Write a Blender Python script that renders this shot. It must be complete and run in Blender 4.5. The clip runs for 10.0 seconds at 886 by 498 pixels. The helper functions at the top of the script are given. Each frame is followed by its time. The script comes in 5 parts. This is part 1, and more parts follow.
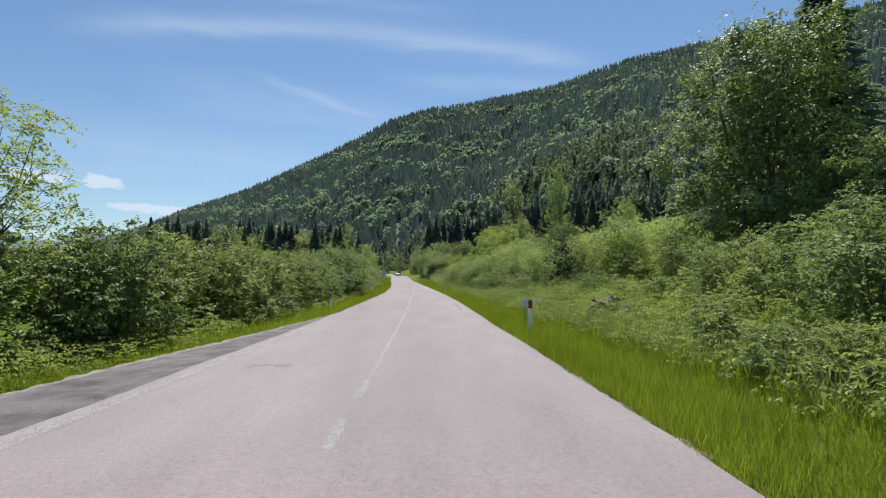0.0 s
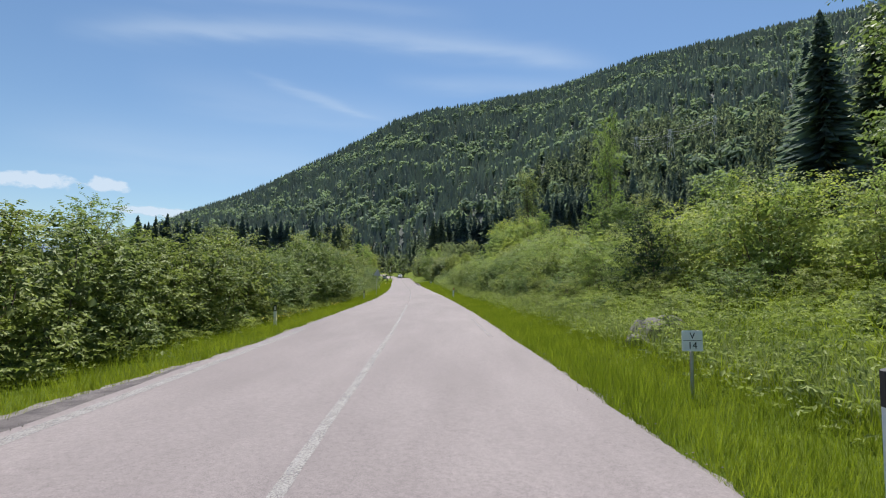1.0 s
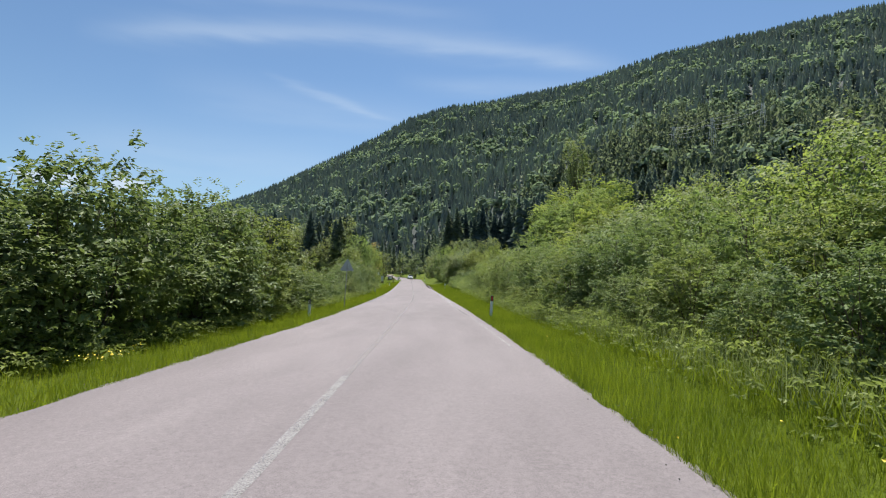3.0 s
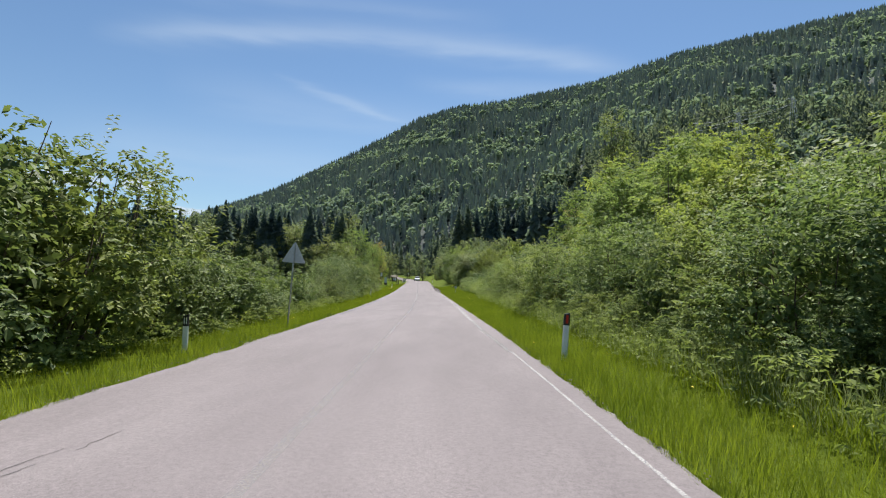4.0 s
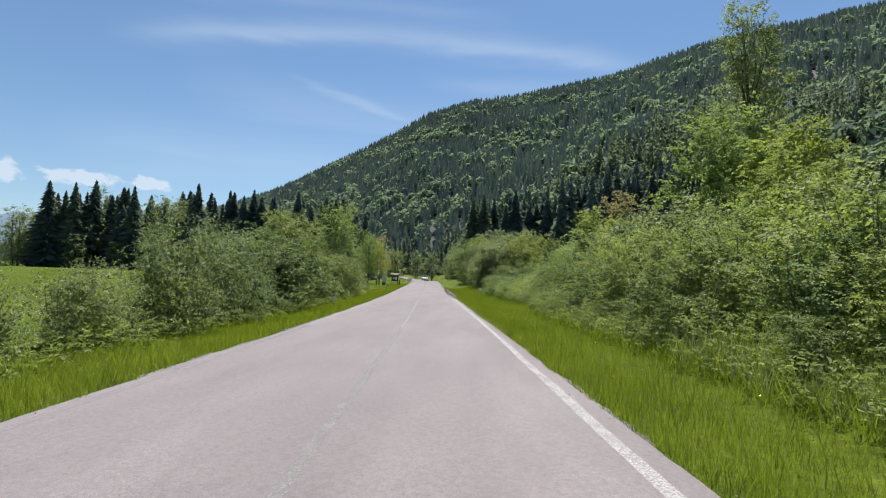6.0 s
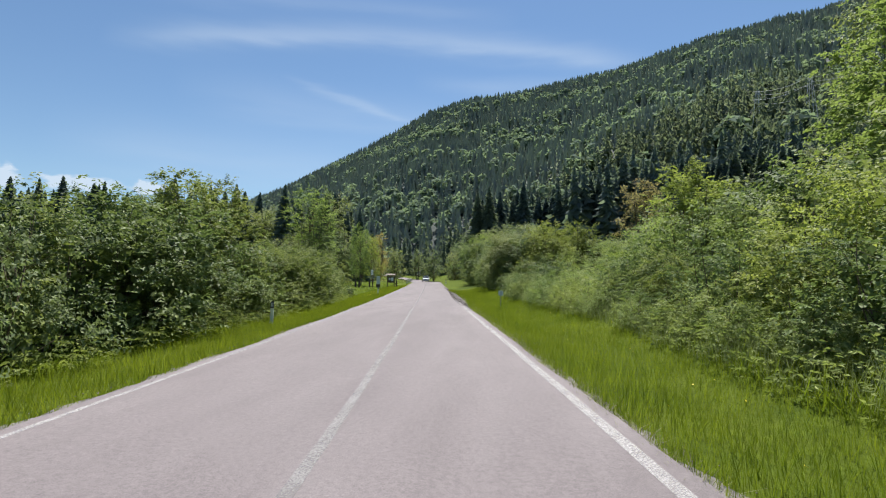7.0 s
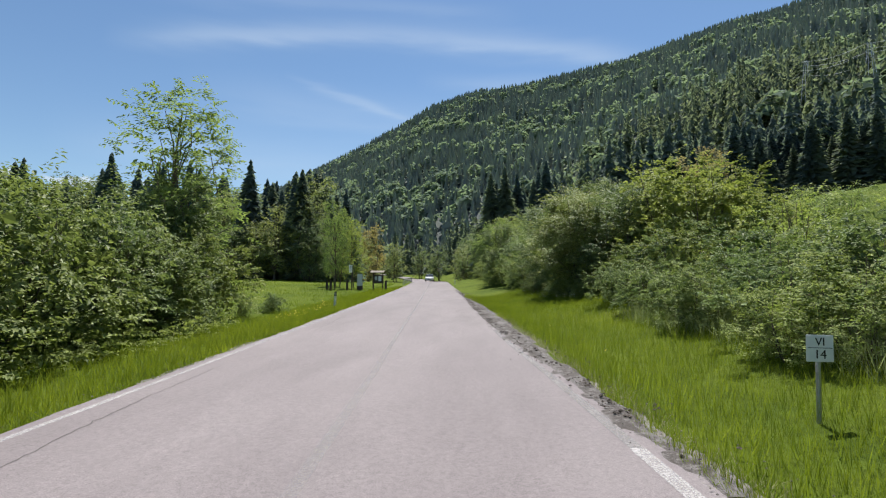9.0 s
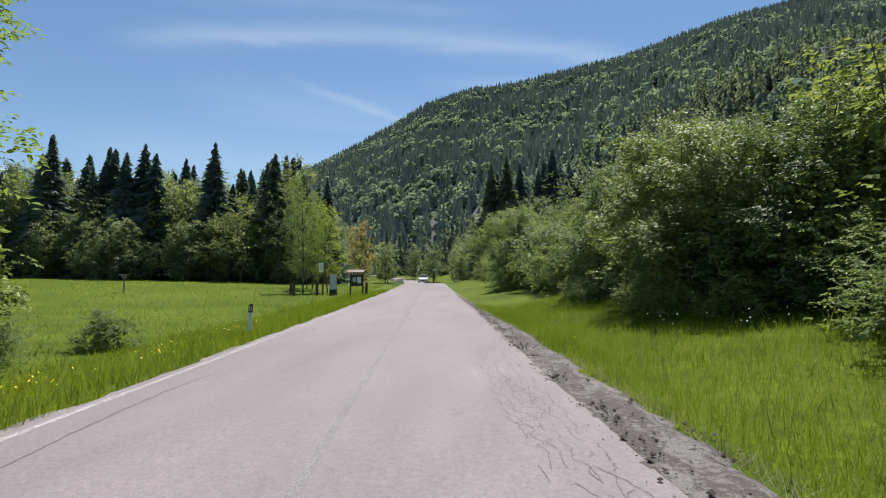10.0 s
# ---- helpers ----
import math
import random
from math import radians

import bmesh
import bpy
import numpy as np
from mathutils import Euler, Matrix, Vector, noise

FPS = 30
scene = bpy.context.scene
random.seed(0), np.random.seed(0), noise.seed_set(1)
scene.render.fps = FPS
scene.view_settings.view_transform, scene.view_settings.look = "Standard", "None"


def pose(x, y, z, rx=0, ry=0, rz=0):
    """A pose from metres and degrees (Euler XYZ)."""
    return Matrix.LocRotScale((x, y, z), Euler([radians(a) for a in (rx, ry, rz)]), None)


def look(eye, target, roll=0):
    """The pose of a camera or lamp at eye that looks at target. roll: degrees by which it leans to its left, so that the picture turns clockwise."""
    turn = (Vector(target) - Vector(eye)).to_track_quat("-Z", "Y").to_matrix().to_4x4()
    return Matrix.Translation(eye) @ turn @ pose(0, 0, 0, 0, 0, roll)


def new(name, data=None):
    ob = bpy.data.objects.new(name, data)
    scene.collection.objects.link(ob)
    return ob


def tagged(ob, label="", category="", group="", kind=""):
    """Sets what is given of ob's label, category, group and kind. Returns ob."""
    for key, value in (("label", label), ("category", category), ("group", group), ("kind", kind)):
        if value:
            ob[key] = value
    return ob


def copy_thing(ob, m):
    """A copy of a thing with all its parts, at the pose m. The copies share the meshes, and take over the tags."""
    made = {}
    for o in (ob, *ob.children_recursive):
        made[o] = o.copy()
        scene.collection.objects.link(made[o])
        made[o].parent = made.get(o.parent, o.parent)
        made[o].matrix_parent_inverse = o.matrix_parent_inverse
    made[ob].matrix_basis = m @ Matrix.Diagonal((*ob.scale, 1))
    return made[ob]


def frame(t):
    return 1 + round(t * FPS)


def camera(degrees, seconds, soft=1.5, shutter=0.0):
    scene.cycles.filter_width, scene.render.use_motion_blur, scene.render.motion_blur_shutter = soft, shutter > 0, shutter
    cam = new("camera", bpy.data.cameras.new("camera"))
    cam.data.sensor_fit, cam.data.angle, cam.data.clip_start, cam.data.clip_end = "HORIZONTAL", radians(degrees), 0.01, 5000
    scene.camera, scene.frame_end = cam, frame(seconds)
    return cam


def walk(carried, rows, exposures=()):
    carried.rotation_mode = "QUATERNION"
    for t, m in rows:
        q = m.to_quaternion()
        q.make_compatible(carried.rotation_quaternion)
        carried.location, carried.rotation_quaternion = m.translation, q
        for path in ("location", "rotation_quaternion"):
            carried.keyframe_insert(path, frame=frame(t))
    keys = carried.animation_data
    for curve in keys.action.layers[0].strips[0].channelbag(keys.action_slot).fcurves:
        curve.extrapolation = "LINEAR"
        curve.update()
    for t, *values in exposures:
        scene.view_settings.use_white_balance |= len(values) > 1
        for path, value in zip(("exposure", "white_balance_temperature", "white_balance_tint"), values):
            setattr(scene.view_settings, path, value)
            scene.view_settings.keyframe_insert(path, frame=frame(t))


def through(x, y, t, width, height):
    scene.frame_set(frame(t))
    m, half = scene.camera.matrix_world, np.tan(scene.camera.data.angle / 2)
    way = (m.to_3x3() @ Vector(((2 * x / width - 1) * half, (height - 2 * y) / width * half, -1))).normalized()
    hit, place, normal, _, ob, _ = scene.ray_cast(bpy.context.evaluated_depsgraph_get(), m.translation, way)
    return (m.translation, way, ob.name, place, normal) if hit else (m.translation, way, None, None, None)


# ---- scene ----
cam = camera(80.3, 10.0, soft=1.1)

# ---- the road's line: s metres along it, l metres to the right of the camera's track ----
S_TAB = np.arange(-400.0, 4000.0, 1.0)
HEADING = np.radians(np.interp(S_TAB, [0, 110], [1.4, 5.7]))
SLOPE = np.interp(S_TAB, [-60, 0, 126, 200, 214, 236, 262, 280, 420, 440], [-.012, -.012, .013, .026, .012, -.022, -.01, .045, .045, .0])
X_TAB = np.concatenate([[0], np.cumsum(-np.sin(HEADING[:-1]))])
Y_TAB = np.concatenate([[0], np.cumsum(np.cos(HEADING[:-1]))])
Z_TAB = np.concatenate([[0], np.cumsum(SLOPE[:-1])])
X_TAB -= np.interp(0, S_TAB, X_TAB)
Y_TAB -= np.interp(0, S_TAB, Y_TAB)
Z_TAB -= np.interp(0, S_TAB, Z_TAB)
EYE = 1.45


def axis(s):
    """Place, height and heading of the track at s."""
    return np.interp(s, S_TAB, X_TAB), np.interp(s, S_TAB, Y_TAB), np.interp(s, S_TAB, Z_TAB), np.interp(s, S_TAB, HEADING)


def plan(s, l):
    x, y, z, a = axis(s)
    return x + l * np.cos(a), y + l * np.sin(a)


def along(x, y):
    """s and l of a place."""
    s = np.asarray(y, float) * 1.0
    for _ in range(6):
        ax, ay, _z, a = axis(s)
        s = s + (x - ax) * -np.sin(a) + (y - ay) * np.cos(a)
    ax, ay, _z, a = axis(s)
    return s, (x - ax) * np.cos(a) + (y - ay) * np.sin(a)


# ---- the camera's walk: seconds, yaw, pitch, roll ----
SPEED = 12.6
TURNS = (
    (0.0, 0.0, 3.0, 0.0), (0.5, 0.3, 3.2, -0.4), (1.0, 0.5, 3.3, 0.0), (1.5, 0.7, 3.5, 0.5), (2.0, 1.1, 3.6, 0.2),
    (2.5, 1.6, 3.5, -0.4), (4.0, 3.0, 3.8, -1.2), (4.5, 3.4, 3.8, -1.7), (5.0, 3.8, 3.7, -1.4), (5.5, 4.0, 3.7, -1.3),
    (6.0, 4.1, 3.8, -1.5), (7.5, 4.6, 3.9, -0.3), (8.0, 4.8, 3.9, -0.2), (8.5, 5.0, 3.6, -0.4), (9.0, 4.9, 3.8, -0.3),
    (9.5, 4.7, 4.0, -0.2), (10.0, 4.3, 3.9, -0.1))
DRIFT = ((0, 1, 2, 2.5, 4, 4.5, 5.5, 6, 7.5, 8.5, 9, 10), (-.09, .03, .16, .22, .30, .25, .13, .10, 0, 0, -.05, -.08))
ROWS = []
for t, yaw, pitch, roll in TURNS:
    px, py = plan(SPEED * t, np.interp(t, *DRIFT))
    pz = axis(SPEED * t)[2]
    ROWS.append((t, pose(float(px), float(py), float(pz) + EYE, 90 + pitch, roll, yaw)))
walk(cam, ROWS)

# ---- sky and sun ----
SUN_UP, SUN_RIGHT = 64.0, 8.0
world = bpy.data.worlds.new("world")
scene.world = world
world.use_nodes = True
wn, wl = world.node_tree.nodes, world.node_tree.links
sky = wn.new("ShaderNodeTexSky")
sky.sky_type = "NISHITA"
sky.sun_disc = False
sky.sun_elevation, sky.sun_rotation = radians(SUN_UP), radians(SUN_RIGHT)
sky.altitude, sky.air_density, sky.dust_density, sky.ozone_density = 700, 1.15, 0.4, 0.8
wn["Background"].inputs["Strength"].default_value = 0.059
tint = wn.new("ShaderNodeMix")
tint.data_type, tint.blend_type = "RGBA", "MULTIPLY"
tint.inputs[0].default_value, tint.inputs[7].default_value = 1.0, (0.84, 1.0, 1.12, 1)
wl.new(sky.outputs[0], tint.inputs[6])
wl.new(tint.outputs[2], wn["Background"].inputs["Color"])
sun_data = bpy.data.lights.new("sun", "SUN")
sun_data.energy, sun_data.angle, sun_data.color = 5.0, radians(0.5), (1.0, 0.965, 0.91)
sun = new("sun", sun_data)
az = radians(SUN_RIGHT)
sun_way = Vector((math.sin(az) * math.cos(radians(SUN_UP)), math.cos(az) * math.cos(radians(SUN_UP)), math.sin(radians(SUN_UP))))
sun.matrix_world = look(sun_way * 100, (0, 0, 0))
scene.view_settings.exposure = 0.80


# ---- materials ----
def material(name):
    m = bpy.data.materials.new(name)
    m.use_nodes = True
    n, k = m.node_tree.nodes, m.node_tree.links
    return m, n, k, n["Principled BSDF"]


def noise_node(n, k, scale, detail=4.0, rough=0.6, coord="Object", stretch=(1, 1, 1)):
    tc = n.new("ShaderNodeTexCoord")
    mp = n.new("ShaderNodeMapping")
    mp.inputs["Scale"].default_value = stretch
    t = n.new("ShaderNodeTexNoise")
    t.inputs["Scale"].default_value, t.inputs["Detail"].default_value, t.inputs["Roughness"].default_value = scale, detail, rough
    k.new(tc.outputs[coord], mp.inputs[0])
    k.new(mp.outputs[0], t.inputs["Vector"])
    return t


def ramp(n, k, source, stops):
    r = n.new("ShaderNodeValToRGB")
    e = r.color_ramp.elements
    while len(e) < len(stops):
        e.new(0.5)
    for el, (p, c) in zip(e, stops):
        el.position, el.color = p, (*c, 1) if len(c) == 3 else c
    k.new(source, r.inputs[0])
    return r


def mixed(n, k, fac, a, b, mode="MIX"):
    m = n.new("ShaderNodeMix")
    m.data_type, m.blend_type = "RGBA", mode
    for socket, v in ((m.inputs[0], fac), (m.inputs[6], a), (m.inputs[7], b)):
        if isinstance(v, (int, float)):
            socket.default_value = v
        elif isinstance(v, tuple):
            socket.default_value = (*v, 1)
        else:
            k.new(v, socket)
    return m.outputs[2]


def bump(n, k, height, strength, distance, target):
    b = n.new("ShaderNodeBump")
    b.inputs["Strength"].default_value, b.inputs["Distance"].default_value = strength, distance
    k.new(height, b.inputs["Height"])
    k.new(b.outputs[0], target.inputs["Normal"])


def leafy(name, dark, light, through=0.35, gloss=0.5, patch=0.6, shine=0.4):
    """Leaves: colour varies leaf by leaf, clump by clump and plant by plant; light shines through."""
    m, n, k, p = material(name)
    geo = n.new("ShaderNodeNewGeometry")
    info = n.new("ShaderNodeObjectInfo")
    big = noise_node(n, k, patch, 2.0)
    r = ramp(n, k, geo.outputs["Random Per Island"], [(0.0, dark), (1.0, light)])
    r2 = ramp(n, k, big.outputs[0], [(0.3, tuple(c * 0.8 for c in dark)), (0.7, light)])
    c = mixed(n, k, 0.45, r.outputs[0], r2.outputs[0])
    r3 = ramp(n, k, info.outputs["Random"], [(0.0, (0.78, 0.85, 0.9)), (0.5, (1, 1, 1)), (1.0, (1.22, 1.12, 0.85))])
    c = mixed(n, k, 1.0, c, r3.outputs[0], "MULTIPLY")
    k.new(c, p.inputs["Base Color"])
    p.inputs["Roughness"].default_value = gloss
    p.inputs["Specular IOR Level"].default_value = shine
    tr = n.new("ShaderNodeBsdfTranslucent")
    c2 = mixed(n, k, 1.0, c, (1.1, 1.16, 0.76), "MULTIPLY")
    k.new(c2, tr.inputs[0])
    mx = n.new("ShaderNodeMixShader")
    mx.inputs[0].default_value = through
    k.new(p.outputs[0], mx.inputs[1])
    k.new(tr.outputs[0], mx.inputs[2])
    k.new(mx.outputs[0], n["Material Output"].inputs[0])
    return m


def plain(name, a, b, scale=8.0, rough=0.7, metal=0.0, bumps=0.0, stretch=(1, 1, 1)):
    m, n, k, p = material(name)
    t = noise_node(n, k, scale, 5.0, 0.65, "Object", stretch)
    r = ramp(n, k, t.outputs[0], [(0.3, a), (0.7, b)])
    k.new(r.outputs[0], p.inputs["Base Color"])
    p.inputs["Roughness"].default_value, p.inputs["Metallic"].default_value = rough, metal
    if bumps:
        bump(n, k, t.outputs[0], 0.6, bumps, p)
    return m


HAZEL = leafy("hazel_leaf", (0.072, 0.112, 0.032), (0.335, 0.392, 0.160), 0.36, 0.6, 0.6, 0.14)
WILLOW = leafy("willow_leaf", (0.082, 0.118, 0.046), (0.335, 0.385, 0.190), 0.38, 0.6, 0.6, 0.14)
ASH = leafy("ash_leaf", (0.115, 0.168, 0.042), (0.370, 0.435, 0.165), 0.44, 0.6, 0.6, 0.14)
CONIFER = leafy("young_conifer", (0.030, 0.050, 0.026), (0.110, 0.145, 0.066), 0.3, 0.7, 0.6, 0.08)
HEDGE_LEAF = leafy("hedge_leaf", (0.052, 0.086, 0.024), (0.305, 0.360, 0.142), 0.34, 0.55, 0.6, 0.2)
# hill crowns greyed and blued, aerial haze painted into the leaf colour
BEECH_HAZED = leafy("hazed_broadleaf", (0.182, 0.232, 0.170), (0.288, 0.338, 0.240), 0.44, 0.85, 0.02, 0.03)
RUSTY = leafy("rusty_leaf", (0.235, 0.200, 0.105), (0.385, 0.338, 0.195), 0.40, 0.8, 0.6, 0.05)
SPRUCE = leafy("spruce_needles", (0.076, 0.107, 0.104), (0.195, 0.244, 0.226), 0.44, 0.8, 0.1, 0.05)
# spruce paled towards blue: the far hill's haze is put into the colour
SPRUCE_HAZED = leafy("hazed_spruce_needles", (0.205, 0.256, 0.330), (0.250, 0.302, 0.378), 0.50, 0.9, 0.02, 0.02)
GRASS = leafy("grass_blade", (0.078, 0.125, 0.011), (0.215, 0.262, 0.034), 0.55, 0.7, 0.7, 0.08)
PALE_GRASS = leafy("seeding_grass", (0.150, 0.180, 0.066), (0.330, 0.345, 0.190), 0.5, 0.7, 0.7, 0.08)
STRAW = leafy("dry_grass", (0.250, 0.225, 0.140), (0.420, 0.390, 0.280), 0.4, 0.8, 0.9, 0.05)
WEED = leafy("weed_leaf", (0.075, 0.118, 0.032), (0.330, 0.385, 0.150), 0.40, 0.6, 0.8, 0.12)
BLOSSOM = plain("yellow_petal", (0.75, 0.55, 0.02), (0.85, 0.68, 0.04), 3, 0.6)
BARK = plain("bark", (0.056, 0.040, 0.028), (0.152, 0.120, 0.088), 14, 0.9, 0, 0.01, (1, 1, 0.25))
WOOD = plain("weathered_wood", (0.128, 0.104, 0.080), (0.272, 0.232, 0.184), 12, 0.85, 0, 0.004, (1, 1, 0.15))
DARKWOOD = plain("dark_wood", (0.040, 0.028, 0.020), (0.096, 0.068, 0.048), 12, 0.85, 0, 0.004, (1, 1, 0.15))
STEEL = plain("galvanised_steel", (0.36, 0.37, 0.38), (0.50, 0.51, 0.52), 20, 0.45, 0.85)
WHITE = plain("white_plastic", (0.76, 0.76, 0.75), (0.86, 0.86, 0.85), 6, 0.45)
BLACK = plain("black_plastic", (0.012, 0.012, 0.013), (0.025, 0.025, 0.027), 10, 0.45)
RED = plain("red_reflector", (0.42, 0.02, 0.02), (0.55, 0.04, 0.03), 40, 0.25)


def ground_material():
    m, n, k, p = material("meadow_ground")
    a = noise_node(n, k, 0.12, 5.0, 0.6)
    b = noise_node(n, k, 5.0, 6.0, 0.7)
    ra = ramp(n, k, a.outputs[0], [(0.3, (0.061, 0.094, 0.008)), (0.55, (0.097, 0.133, 0.012)), (0.75, (0.119, 0.148, 0.019))])
    rb = ramp(n, k, b.outputs[0], [(0.25, (0.55, 0.55, 0.5)), (0.7, (1.15, 1.15, 1.1))])
    c = noise_node(n, k, 0.9, 4.0, 0.7)
    rc = ramp(n, k, c.outputs[0], [(0.3, (0.66, 0.72, 0.7)), (0.7, (1.15, 1.08, 1.1))])
    rb_mid = mixed(n, k, 1.0, rb.outputs[0], rc.outputs[0], "MULTIPLY")
    k.new(mixed(n, k, 1.0, ra.outputs[0], rb_mid, "MULTIPLY"), p.inputs["Base Color"])
    p.inputs["Roughness"].default_value = 0.95
    p.inputs["Specular IOR Level"].default_value = 0.1
    bump(n, k, b.outputs[0], 0.8, 0.12, p)
    return m


def asphalt_material():
    m, n, k, p = material("pale_asphalt")
    grain = noise_node(n, k, 95.0, 3.0, 0.8)
    mid = noise_node(n, k, 1.1, 6.0, 0.65, "Object", (1.0, 0.25, 1))
    big = noise_node(n, k, 0.25, 4.0, 0.6, "Object", (1.0, 0.2, 1))
    g1 = ramp(n, k, grain.outputs[0], [(0.25, (0.5, 0.5, 0.5)), (0.5, (1, 1, 1)), (0.75, (1.45, 1.45, 1.45))])
    coarse = noise_node(n, k, 20.0, 3.0, 0.7)
    g2 = ramp(n, k, coarse.outputs[0], [(0.3, (0.84, 0.84, 0.84)), (0.5, (1, 1, 1)), (0.7, (1.15, 1.15, 1.15))])
    g = mixed(n, k, 1.0, g1.outputs[0], g2.outputs[0], "MULTIPLY")
    c = ramp(n, k, mid.outputs[0], [(0.25, (0.137, 0.118, 0.120)), (0.5, (0.160, 0.138, 0.141)), (0.75, (0.183, 0.160, 0.162))])
    d = ramp(n, k, big.outputs[0], [(0.35, (0.87, 0.86, 0.86)), (0.65, (1.10, 1.10, 1.09))])
    c2 = mixed(n, k, 1.0, c.outputs[0], g, "MULTIPLY")
    k.new(mixed(n, k, 1.0, c2, d.outputs[0], "MULTIPLY"), p.inputs["Base Color"])
    p.inputs["Roughness"].default_value = 0.85
    bump(n, k, grain.outputs[0], 0.35, 0.004, p)
    return m


def old_asphalt_material(name, lo, hi, scale=30.0, stain=((0.75, 0.75, 0.76), (1.15, 1.13, 1.1)), patch=1.4):
    m, n, k, p = material(name)
    grain = noise_node(n, k, scale, 6.0, 0.75)
    big = noise_node(n, k, patch, 5.0, 0.65)
    g = ramp(n, k, grain.outputs[0], [(0.28, lo), (0.72, hi)])
    d = ramp(n, k, big.outputs[0], [(0.35, stain[0]), (0.62, stain[1])])
    k.new(mixed(n, k, 1.0, g.outputs[0], d.outputs[0], "MULTIPLY"), p.inputs["Base Color"])
    p.inputs["Roughness"].default_value = 0.9
    bump(n, k, grain.outputs[0], 0.8, 0.02, p)
    return m


def dirt_material():
    """Trodden gravelly dirt with long patches of churned dark soil in it."""
    m, n, k, p = material("roadside_dirt")
    fine = noise_node(n, k, 75.0, 5.0, 0.8)
    mid = noise_node(n, k, 11.0, 6.0, 0.75)
    long = noise_node(n, k, 3.2, 5.0, 0.7, "Object", (1.0, 0.35, 1.0))
    pale = ramp(n, k, fine.outputs[0], [(0.3, (0.085, 0.076, 0.072)), (0.55, (0.160, 0.146, 0.140)), (0.75, (0.290, 0.272, 0.262))])
    soil = ramp(n, k, fine.outputs[0], [(0.3, (0.020, 0.016, 0.014)), (0.7, (0.110, 0.094, 0.084))])
    blend = mixed(n, k, 0.5, long.outputs[0], mid.outputs[0])
    where = ramp(n, k, blend, [(0.49, (1, 1, 1)), (0.55, (0, 0, 0))])
    k.new(mixed(n, k, where.outputs[0], pale.outputs[0], soil.outputs[0]), p.inputs["Base Color"])
    p.inputs["Roughness"].default_value = 0.95
    bump(n, k, blend, 1.0, 0.06, p)
    return m


def worn_paint(name, cover, bright):
    """Road paint worn through to the asphalt; cover: how much of it is left."""
    m, n, k, p = material(name)
    a = noise_node(n, k, 55.0, 5.0, 0.75)
    b = noise_node(n, k, 7.0, 4.0, 0.6, "Object", (1.0, 0.4, 1.0))
    add = n.new("ShaderNodeMath")
    add.operation = "MULTIPLY_ADD"
    add.inputs[1].default_value = 0.35
    k.new(b.outputs[0], add.inputs[0])
    k.new(a.outputs[0], add.inputs[2])
    half = n.new("ShaderNodeMath")
    half.operation = "MULTIPLY_ADD"
    half.inputs[1].default_value, half.inputs[2].default_value = 0.8, -0.04
    k.new(add.outputs[0], half.inputs[0])
    lo = 0.62 - 0.3 * cover
    r = ramp(n, k, half.outputs[0], [(lo - 0.16, (0, 0, 0)), (lo + 0.24, (1, 1, 1))])
    tone = ramp(n, k, a.outputs[0], [(0.3, tuple(c * 0.8 for c in bright)), (0.7, bright)])
    k.new(tone.outputs[0], p.inputs["Base Color"])
    bare = n.new("ShaderNodeBsdfTransparent")
    mx = n.new("ShaderNodeMixShader")
    k.new(r.outputs[0], mx.inputs[0])
    k.new(bare.outputs[0], mx.inputs[1])
    k.new(p.outputs[0], mx.inputs[2])
    k.new(mx.outputs[0], n["Material Output"].inputs[0])
    p.inputs["Roughness"].default_value = 0.75
    bump(n, k, a.outputs[0], 0.4, 0.003, p)
    return m


GROUND = ground_material()
# floor tone lifted to blue-grey, standing for haze between the hill's trees
FOREST_FLOOR = plain("forest_floor", (0.040, 0.052, 0.050), (0.066, 0.080, 0.074), 0.3, 0.95)
ASPHALT = asphalt_material()
LAYBY = old_asphalt_material("old_dark_asphalt", (0.052, 0.046, 0.050), (0.128, 0.117, 0.120), 38.0, ((0.48, 0.45, 0.46), (1.3, 1.25, 1.22)), 1.6)
GRIT = old_asphalt_material("roadside_grit", (0.070, 0.064, 0.058), (0.285, 0.266, 0.246), 60.0, ((0.55, 0.53, 0.5), (1.2, 1.18, 1.15)), 3.5)
DIRT = dirt_material()
MUD = old_asphalt_material("dark_soil", (0.020, 0.016, 0.013), (0.095, 0.077, 0.064), 34.0, ((0.5, 0.5, 0.5), (1.5, 1.45, 1.4)), 4.0)
CRACK = plain("crack_tar", (0.050, 0.044, 0.043), (0.085, 0.076, 0.074), 20, 0.9)
PAINT_GOOD = worn_paint("edge_line_paint", 0.56, (0.440, 0.425, 0.418))
PAINT_MID = worn_paint("centre_line_paint", 0.78, (0.250, 0.238, 0.236))
PAINT_GHOST = worn_paint("ghost_line_paint", 0.22, (0.300, 0.284, 0.280))
PAINT_FAINT = worn_paint("faint_line_paint", 0.60, (0.236, 0.224, 0.221))


